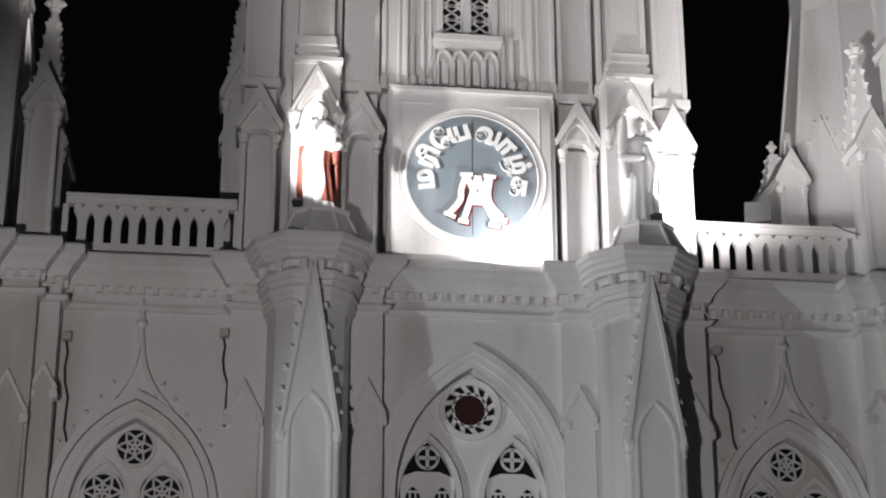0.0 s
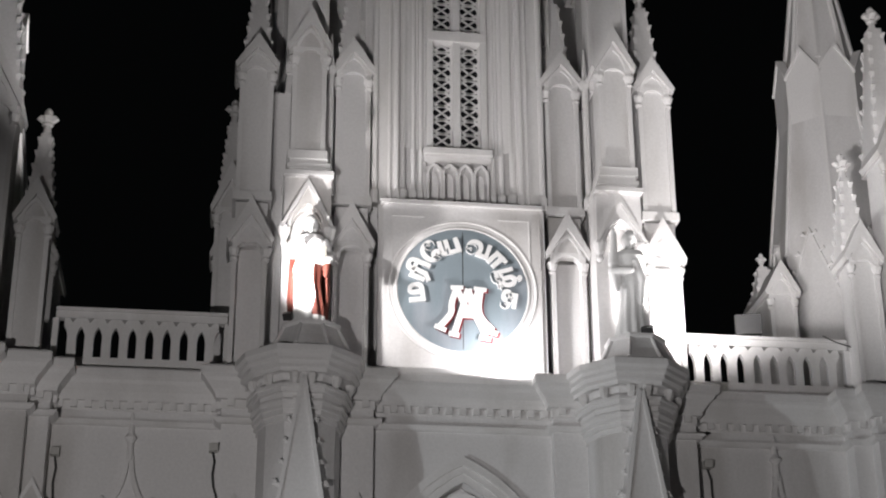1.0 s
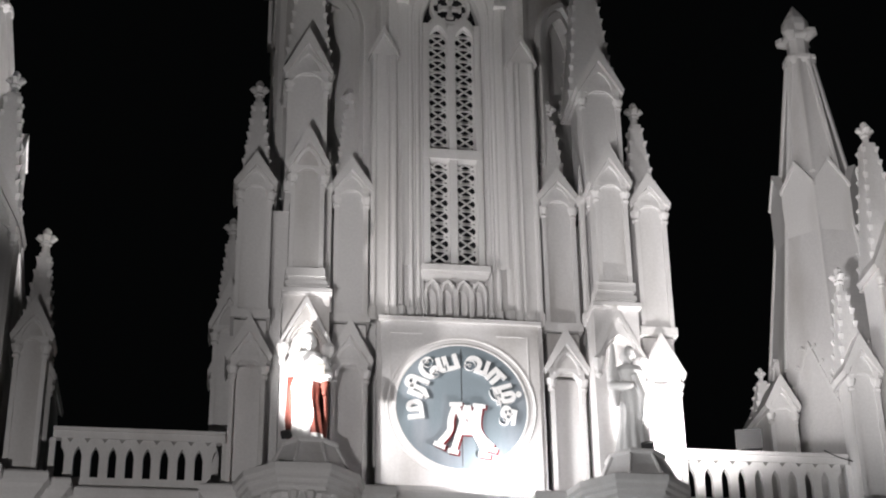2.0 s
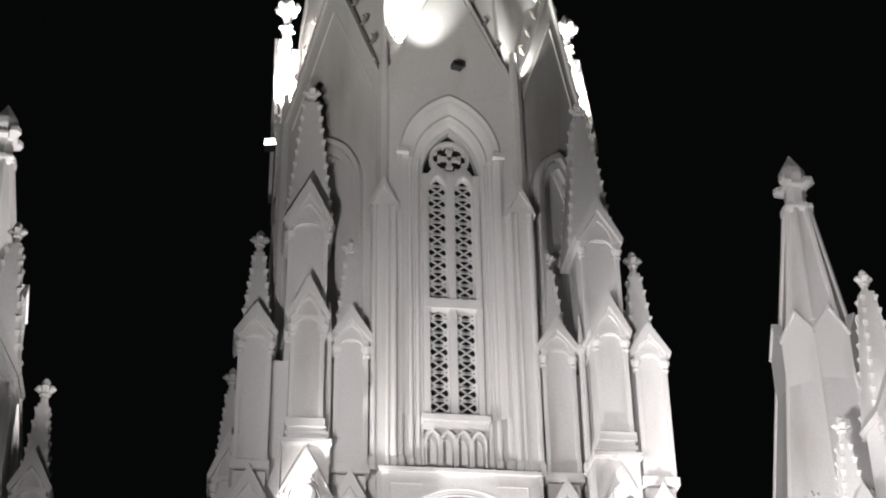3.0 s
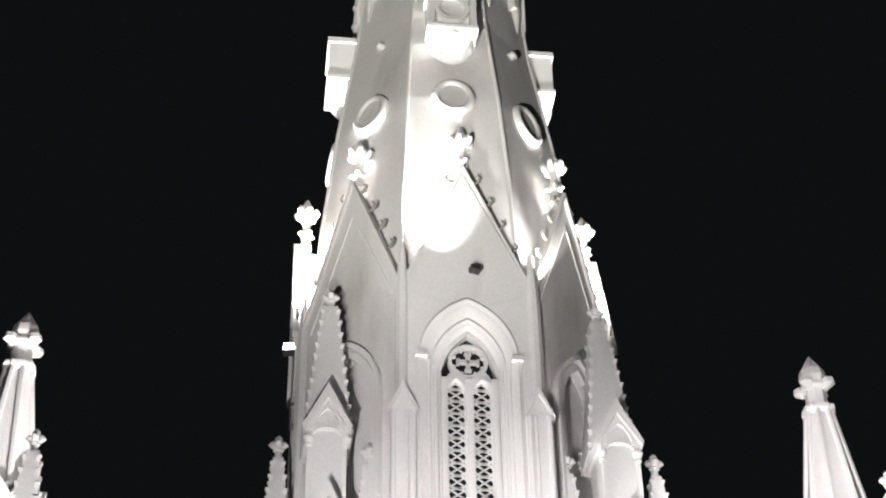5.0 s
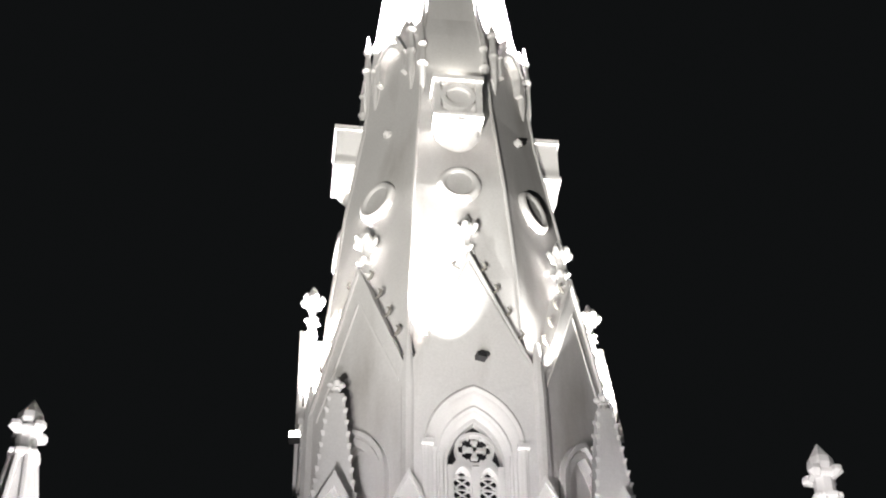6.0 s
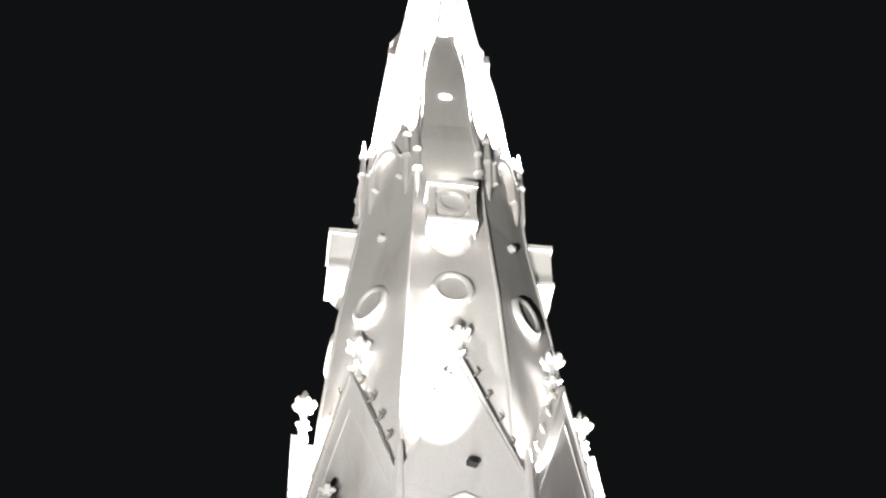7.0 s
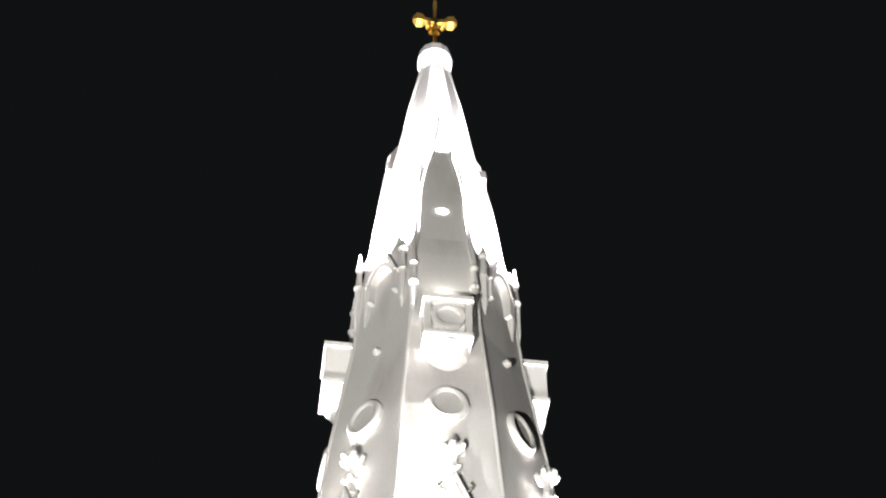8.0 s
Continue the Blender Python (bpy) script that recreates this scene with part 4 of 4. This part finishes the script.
# gilt cross on the top
cross = thing("cross", None, "gilt metal cross with leafy arms on top of the spire", "cross")
bm = bmesh.new()
rod(bm, (SX, AX, 47.2), (SX, AX, 50.0), 0.06, 8)
part("stem", bm, GOLD, cross)
bm = bmesh.new()
for e in (-1, 1):
    loft(bm, [[(SX + e * x, AX - h, 48.75 + dz - h), (SX + e * x, AX + h, 48.75 + dz - h), (SX + e * x, AX + h, 48.75 + dz + h), (SX + e * x, AX - h, 48.75 + dz + h)] for x, h, dz in ((0.05, 0.08, 0), (0.3, 0.09, 0), (0.42, 0.16, 0.02), (0.6, 0.17, 0.04), (0.72, 0.06, 0.05))])
part("arm", bm, GOLD, cross)
bm = bmesh.new()
for jj in range(6):
    a = jj * math.pi / 3
    lump(bm, SX + 0.22 * math.cos(a), AX + 0.22 * math.sin(a), 48.4, 0.09)
lump(bm, SX, AX, 48.4, 0.18)
part("leaf_knop", bm, GOLD, cross)

# ================= emblem disc =================
emblem = thing("emblem_disc", None, "round blue emblem with white raised letters and a monogram", "emblem")
bm = bmesh.new()
disc(bm, 0, 12.68, 1.13, -0.085, -0.058, 64)
part("face", bm, BLUE, emblem)
bm = bmesh.new()
bar(bm, 0, 11.6, 0, 13.75, 0.012, -0.089, -0.084)
part("seam", bm, CABLE, emblem)


emblem.location = (0.02, 0.0, -0.06)


def letter(text, ang, size=0.43, rad=0.82):
    cu = bpy.data.curves.new("letter", "FONT")
    cu.body, cu.size, cu.extrude, cu.offset = text, size, 0.03, 0.02
    cu.align_x, cu.align_y = "CENTER", "CENTER"
    tmp = bpy.data.objects.new("tmp", cu)
    scene.collection.objects.link(tmp)
    me = bpy.data.meshes.new_from_object(tmp.evaluated_get(bpy.context.evaluated_depsgraph_get()))
    bpy.data.objects.remove(tmp)
    me.materials.append(WHITE)
    ob = new("letter", me)
    a = radians(ang)
    ob.parent = emblem
    ob.matrix_local = Matrix.Translation((rad * math.sin(a), -0.11, 12.68 + rad * math.cos(a))) @ pose(0, 0, 0, 90, 0, 0) @ pose(0, 0, 0, 0, 0, -ang)
    return ob


for text, ang in (("ம", -97), ("ரி", -67), ("ே", -41), ("ய", -17), ("வ", 20), ("ா", 46), ("ழ்", 72), ("க", 101)):
    letter(text, ang)
# monogram of two interlaced letters, curved white strokes with red sides


def stroke(pts, w, lift):
    """A ribbon of width w along a smooth line in x, z, white over red."""
    p = [Vector((x, z - 0.08)) for x, z in pts]
    p = [p[0] * 2 - p[1]] + p + [p[-1] * 2 - p[-2]]
    line = []
    for k in range(1, len(p) - 2):
        for j in range(5):
            f = j / 5
            line.append(0.5 * (2 * p[k] + (p[k + 1] - p[k - 1]) * f + (2 * p[k - 1] - 5 * p[k] + 4 * p[k + 1] - p[k + 2]) * f * f + (3 * p[k] - p[k - 1] - 3 * p[k + 1] + p[k + 2]) * f ** 3))
    line.append(p[-2])
    side = []
    for k in range(len(line)):
        d = (line[min(k + 1, len(line) - 1)] - line[max(k - 1, 0)]).normalized()
        side.append(Vector((-d.y, d.x)) * w / 2)
    st = None
    for dx, y0, y1, m in ((0.035, -0.118, -0.084, RED), (0.0, -0.14, -0.119, WHITE)):
        bm = bmesh.new()
        band(bm, [(a.x + b.x + dx, a.y + b.y - dx * 0.3) for a, b in zip(line, side)], [(a.x - b.x + dx, a.y - b.y - dx * 0.3) for a, b in zip(line, side)], y0 - lift, y1 if st is None else y1 - lift)
        if st is None:
            st = part("monogram_stroke", bm, m, emblem, "red stroke with a white face")
        else:
            part("stroke_face", bm, m, st)


for n, (pts, w) in enumerate((
        ([(-0.12, 12.76), (-0.2, 12.5), (-0.22, 12.3), (-0.4, 12.06)], 0.105), ([(0.3, 12.74), (0.26, 12.42), (0.32, 12.22), (0.5, 12.02)], 0.105),
        ([(-0.1, 12.74), (0.0, 12.5), (0.08, 12.32)], 0.105), ([(0.26, 12.72), (0.16, 12.5), (0.08, 12.32)], 0.105),
        ([(0.08, 12.76), (-0.02, 12.4), (-0.16, 11.94)], 0.105), ([(0.09, 12.76), (0.18, 12.34), (0.38, 11.92)], 0.105),
        ([(-0.22, 12.77), (0.0, 12.78)], 0.07), ([(0.18, 12.77), (0.4, 12.75)], 0.07), ([(-0.06, 12.26), (0.22, 12.26)], 0.07),
        ([(-0.5, 12.06), (-0.3, 11.98)], 0.08), ([(0.4, 12.0), (0.58, 11.95)], 0.08), ([(-0.26, 11.93), (-0.08, 11.9)], 0.08), ([(0.26, 11.88), (0.46, 11.85)], 0.08))):
    stroke(pts, w, n * 0.002)


# ================= statues and their pedestals =================
def pedestal(cx):
    root = thing("pedestal", None, "grey-white faceted stone pedestal on the buttress head", "pedestal", "statue pedestals")
    bm = bmesh.new()
    cy = -0.66
    loft(bm, [ngon(cx, cy, 0.7, 11.02), ngon(cx, cy, 0.7, 11.07), ngon(cx, cy, 0.63, 11.1), ngon(cx, cy, 0.52, 11.3), ngon(cx, cy, 0.44, 11.5)])
    base = part("faceted_base", bm, LIME, root)
    for k in range(8):
        a = 2 * math.pi * (k + 0.5) / 8
        c = 1 / math.cos(math.pi / 8)
        bm = bmesh.new()
        rod(bm, (cx + 0.63 * c * math.sin(a), cy - 0.63 * c * math.cos(a), 11.1), (cx + 0.44 * c * math.sin(a), cy - 0.44 * c * math.cos(a), 11.5), 0.03)
        part("edge_roll", bm, TRIM, base)
    bm = bmesh.new()
    loft(bm, [ngon(cx, cy, 0.45, 11.5), ngon(cx, cy, 0.48, 11.53), ngon(cx, cy, 0.48, 11.57)])
    part("top_slab", bm, TRIM, root)


def statue(cx, raised, cloak):
    """A plain robed form: folded robe, wide sleeves, head; a cloak hangs behind and at the sides."""
    bm = bmesh.new()
    cy, z0, up = -0.86, 11.57, -1 if raised else 1
    prof = [(0.25, 0.0, 0), (0.28, 0.05, 0), (0.25, 0.35, 0.01), (0.23, 0.7, 0.03), (0.25, 0.95, 0.03), (0.22, 1.12, 0.02), (0.25, 1.3, 0.01), (0.27, 1.45, 0), (0.22, 1.55, 0), (0.1, 1.61, 0), (0.075, 1.66, 0)]
    rg = []
    for r, z, lean in prof:
        deep = 0.1 * max(0.0, 1 - z / 1.5)
        rg.append([(cx - lean * up + r * (1 + deep * math.sin(11 * a + z * 2) + deep * 0.6 * math.sin(7 * a - z * 3)) * math.cos(a),
                    cy + 0.72 * r * (1 + deep * math.sin(11 * a + z * 2)) * math.sin(a), z0 + z) for a in (2 * math.pi * j / 48 for j in range(48))])
    loft(bm, rg)
    # head, hair and beard
    bmesh.ops.create_uvsphere(bm, u_segments=16, v_segments=12, radius=0.125, matrix=Matrix.Translation((cx, cy - 0.03, z0 + 1.8)) @ Matrix.Diagonal((0.82, 0.95, 1.2, 1)))
    bmesh.ops.create_uvsphere(bm, u_segments=16, v_segments=10, radius=0.14, matrix=Matrix.Translation((cx, cy + 0.03, z0 + 1.79)) @ Matrix.Diagonal((0.95, 0.85, 1.15, 1)))
    limb(bm, [(cx, cy - 0.1, z0 + 1.73), (cx, cy - 0.11, z0 + 1.62)], [0.06, 0.03])
    # sleeves: one arm bent before the body, the other held out or lifted
    limb(bm, [(cx + 0.22 * up, cy, z0 + 1.48), (cx + 0.31 * up, cy - 0.1, z0 + 1.15), (cx + 0.06 * up, cy - 0.28, z0 + 1.12)], [0.09, 0.1, 0.06])
    limb(bm, [(cx + 0.29 * up, cy - 0.1, z0 + 1.12), (cx + 0.27 * up, cy - 0.12, z0 + 0.82)], [0.09, 0.045])
    if raised:
        limb(bm, [(cx - 0.2, cy, z0 + 1.47), (cx - 0.32, cy - 0.08, z0 + 1.3), (cx - 0.3, cy - 0.12, z0 + 1.62), (cx - 0.29, cy - 0.13, z0 + 1.9)], [0.085, 0.085, 0.06, 0.04])
        limb(bm, [(cx - 0.27, cy - 0.06, z0 + 1.3), (cx - 0.25, cy - 0.08, z0 + 0.95)], [0.1, 0.04])
        limb(bm, [(cx + 0.05, cy - 0.2, z0 + 1.35), (cx + 0.17, cy - 0.22, z0 + 0.95), (cx + 0.1, cy - 0.22, z0 + 0.55)], [0.05, 0.07, 0.03])
    else:
        limb(bm, [(cx - 0.2, cy, z0 + 1.47), (cx - 0.3, cy - 0.08, z0 + 1.2), (cx - 0.12, cy - 0.27, z0 + 1.33)], [0.09, 0.085, 0.05])
        box(bm, cx + 0.02, cx + 0.26, cy - 0.36, cy - 0.28, z0 + 1.08, z0 + 1.26)
    if cloak:
        rings = []
        for z, r in ((1.42, 0.26), (1.15, 0.32), (0.8, 0.33), (0.4, 0.34), (0.08, 0.31)):
            line = [math.radians(-28 + 236 * j / 30) for j in range(31)]
            o = [(cx + r * (1 + 0.07 * math.sin(14 * a + z)) * math.cos(a), cy + 0.1 + 0.8 * r * (1 + 0.07 * math.sin(14 * a + z)) * math.sin(a), z0 + z) for a in line]
            i_ = [(cx + (r - 0.04) * math.cos(a), cy + 0.1 + 0.8 * (r - 0.04) * math.sin(a), z0 + z) for a in line]
            rings.append(o + i_[::-1])
        loft(bm, rings)
    rough = part("statue_rough", bm, WHITE)
    weld = rough.modifiers.new("weld", "REMESH")
    weld.mode, weld.voxel_size = "VOXEL", 0.014
    bpy.context.view_layer.update()
    me = bpy.data.meshes.new_from_object(rough.evaluated_get(bpy.context.evaluated_depsgraph_get()))
    bpy.data.objects.remove(rough)
    me.name = "statue"
    me.materials.clear()
    me.materials.append(WHITE)
    me.materials.append(CLOAK)
    me.materials.append(DARK_PLASTER)
    for p in me.polygons:
        p.use_smooth = True
        c = p.center
        if cloak and c.z < z0 + 1.36 and (c.y > cy + 0.08 or math.hypot(c.x - cx, (c.y - cy - 0.1) * 1.25) > 0.29 and c.y > cy - 0.06):
            p.material_index = 1
        elif cloak and 0.12 < c.z - z0 < 1.02 and c.x > cx + 0.07 + 0.025 * math.sin(9 * c.z):
            p.material_index = 1
        elif cloak and c.y < cy - 0.26 and c.x > cx and z0 + 1.05 < c.z < z0 + 1.28:
            p.material_index = 2
    return new("statue", me)


pedestal(-2.6)
pedestal(2.84)
tagged(statue(-2.65, False, True), "painted stone statue in white robe and red cloak on a pedestal", "statue")
tagged(statue(2.78, True, False), "white stone statue in pale robes on a pedestal", "statue")


# ================= corner turrets =================
def corner_turret(s):
    root = thing("corner_turret", None, "slender octagonal turret with ribbed spirelet and bud finial", "turret", "corner turrets")
    cx, cy = s * 9.8, 7.4
    bm = bmesh.new()
    loft(bm, [ngon(cx, cy, 1.5, 10.9), ngon(cx, cy, 1.46, 16.6), ngon(cx, cy, 0.98, 20.4), ngon(cx, cy, 0.93, 21.4)])
    b = part("broach", bm, LIME, root)
    bm = bmesh.new()
    loft(bm, [ngon(cx, cy, 0.86, 20.9), ngon(cx, cy, 0.76, 21.7), ngon(cx, cy, 0.27, 25.3)])
    sp = part("spirelet", bm, LIME, root)
    c = 1 / math.cos(math.pi / 8)
    for k in range(8):
        a = 2 * math.pi * (k + 0.5) / 8
        bm = bmesh.new()
        rod(bm, (cx + 0.76 * c * math.sin(a), cy - 0.76 * c * math.cos(a), 21.7), (cx + 0.27 * c * math.sin(a), cy - 0.27 * c * math.cos(a), 25.3), 0.075)
        part("rib", bm, TRIM, sp)
        bm = bmesh.new()
        for (q0, h0), (q1, h1) in (((1.46, 16.6), (0.98, 20.4)),):
            rod(bm, (cx + q0 * c * math.sin(a), cy - q0 * c * math.cos(a), h0), (cx + q1 * c * math.sin(a), cy - q1 * c * math.cos(a), h1), 0.05)
        part("rib", bm, TRIM, b)
        here = Matrix.Translation((cx, cy, 0)) @ pose(0, 0, 0, 0, 0, 45 * k)
        bm = bmesh.new()
        slab(bm, [(-0.425, 19.5), (-0.425, 21.2), (0, 21.85), (0.425, 21.2), (0.425, 19.5)], -1.03, -0.9)
        g = part("gablet", bm, TRIM, root)
        g.matrix_local = here
        bm = bmesh.new()
        band(bm, [(-0.44, 21.16), (0, 21.83), (0.44, 21.16)], [(-0.47, 21.22), (0, 21.95), (0.47, 21.22)], -1.07, -0.86)
        part("coping", bm, TRIM, g)
        # broad gables of the lower stage
        bm = bmesh.new()
        slab(bm, [(-0.6, 10.9), (-0.6, 15.4), (0, 17.1), (0.6, 15.4), (0.6, 10.9)], -1.5, -1.4)
        g = part("lower_gable", bm, LIME, root)
        g.matrix_local = here
        bm = bmesh.new()
        band(bm, [(-0.6, 15.32), (0, 17.02), (0.6, 15.32)], [(-0.64, 15.4), (0, 17.14), (0.64, 15.4)], -1.53, -1.4)
        part("coping", bm, TRIM, g)
        for e in (-1, 1):
            for j in range(4):
                f = (j + 0.5) / 4
                bm = bmesh.new()
                leaf_crocket(bm, e * (0.62 - 0.6 * f), -1.52, 15.5 + 1.68 * f, e, 0.075)
                part("crocket", bm, TRIM, g)
    bm = bmesh.new()
    turned(bm, cx, cy, [(0.3, 25.1), (0.38, 25.2), (0.38, 25.32), (0.25, 25.38), (0.24, 25.85), (0.34, 25.92), (0.34, 26.0), (0.27, 26.06), (0.32, 26.25), (0.3, 26.45), (0.14, 26.74), (0.02, 26.96)], 8)
    part("bud_finial", bm, TRIM, root)
    for j in range(4):
        a = math.pi / 4 + j * math.pi / 2
        for zz, q, r in ((25.98, 0.4, 0.15), (25.26, 0.36, 0.09)):
            bm = bmesh.new()
            px, py = cx + q * math.cos(a), cy + q * math.sin(a)
            loft(bm, [ngon(px - 0.1 * math.cos(a), py - 0.1 * math.sin(a), r * 0.5, zz - r, 6), ngon(px, py, r, zz - r * 0.2, 6), ngon(px, py, r * 0.9, zz + r * 0.7, 6), ngon(px - 0.04 * math.cos(a), py - 0.04 * math.sin(a), r * 0.4, zz + r, 6)])
            part("finial_leaf", bm, TRIM, root)
    # small stepped buttress on the turret's inner flank
    x0, x1 = sorted((cx - s * 2.35, cx - s * 1.7))
    gabled_pier(root, x0, x1, 5.7, 7.6, 10.98, 15.3, 15.95, 16.7)
    # gabled corner piers in front of it
    pr = thing("corner_pier", None, "gabled stone corner pier with crocketed pinnacle and cross", "pier", "corner piers")
    x0, x1 = sorted((s * 6.95, s * 7.55))
    gabled_pier(pr, x0, x1, -0.1, 0.5, 11.02, 13.6, 14.25, 15.95)
    pr = thing("corner_pier", None, "taller gabled corner pier with crocketed pinnacle and cross", "pier", "corner piers")
    x0, x1 = sorted((s * 7.65, s * 8.5))
    gabled_pier(pr, x0, x1, -0.45, 0.4, 11.02, 15.6, 16.6, 19.05)


corner_turret(-1)
corner_turret(1)


# ================= floodlights =================
def floodlight(at, face, name="floodlight", big=1.0, lit=True):
    root = thing(name, None, "small grey floodlight on a bracket" + (", switched on" if lit else ", seen from below"), "lamp", "floodlights")
    m = look(at, face) @ Matrix.Diagonal((big, big, big, 1))
    bm = bmesh.new()
    box(bm, -0.17, 0.17, -0.13, 0.13, -0.04, 0.16)
    o = part("housing", bm, GREYMET, root)
    o.matrix_local = m
    bm = bmesh.new()
    box(bm, -0.15, 0.15, -0.11, 0.11, -0.048, -0.042)
    o = part("lens", bm, LENS if lit else DARK, root)
    o.matrix_local = m
    return root


def floodlight_feet(root, x, y, z0, z1):
    """Two bent feet under a lamp that stands on a rail."""
    for e in (-1, 1):
        bm = bmesh.new()
        rod(bm, (x + e * 0.17, y - 0.14, z0), (x + e * 0.17, y - 0.05, z1), 0.012)
        part("foot", bm, GREYMET, root)


fl = floodlight((5.2, 0.45, 12.4), (6.4, 5.0, 13.4), big=1.35)
floodlight_feet(fl, 5.2, 0.45, 12.16, 12.34)
floodlight((0.15, 0.1, 23.35), (0.0, 0.6, 28.0), big=0.62, lit=False)
floodlight((-3.48, 2.6, 22.9), (-3.9, 0.2, 23.6), big=0.9)
floodlight((2.98, -1.02, 11.66), (3.4, 0.1, 12.7), big=0.6, lit=False)
floodlight((-2.98, -1.02, 11.65), (-2.6, 0.0, 12.7), big=0.45, lit=False)


# ================= cables on the side bays =================
def wall_cable(x0, z0, x1, z1):
    root = thing("wall_cable", None, "thin black cable hanging down the wall from a small bracket", "cable", "wall cables")
    bm = bmesh.new()
    n = 8
    p = [Vector((x0 + (x1 - x0) * k / n + 0.03 * math.sin(k * 1.9), 0.25, z0 + (z1 - z0) * k / n)) for k in range(n + 1)]
    loft(bm, [ngon(q.x, q.y, 0.016, q.z, 6) for q in p])
    part("cable", bm, CABLE, root)
    bm = bmesh.new()
    box(bm, x0 - 0.05, x0 + 0.09, 0.12, 0.3, z0 - 0.06, z0 + 0.06)
    part("bracket", bm, LEAD, root)


wall_cable(-6.62, 9.6, -6.48, 7.6)
wall_cable(-4.1, 9.75, -3.93, 8.05)
wall_cable(4.2, 9.75, 4.58, 7.7)
# a sagging wire on the right balustrade
bm = bmesh.new()
p = [Vector((6.5 + 0.25 * k, 0.28, 12.2 - 0.012 * k * (5 - k) * 2 - 0.02 * k)) for k in range(6)]
for a, b in zip(p, p[1:]):
    rod(bm, a, b, 0.012, 6)
tagged(part("power_cable", bm, CABLE), "black power cable slung along the balustrade", "cable")
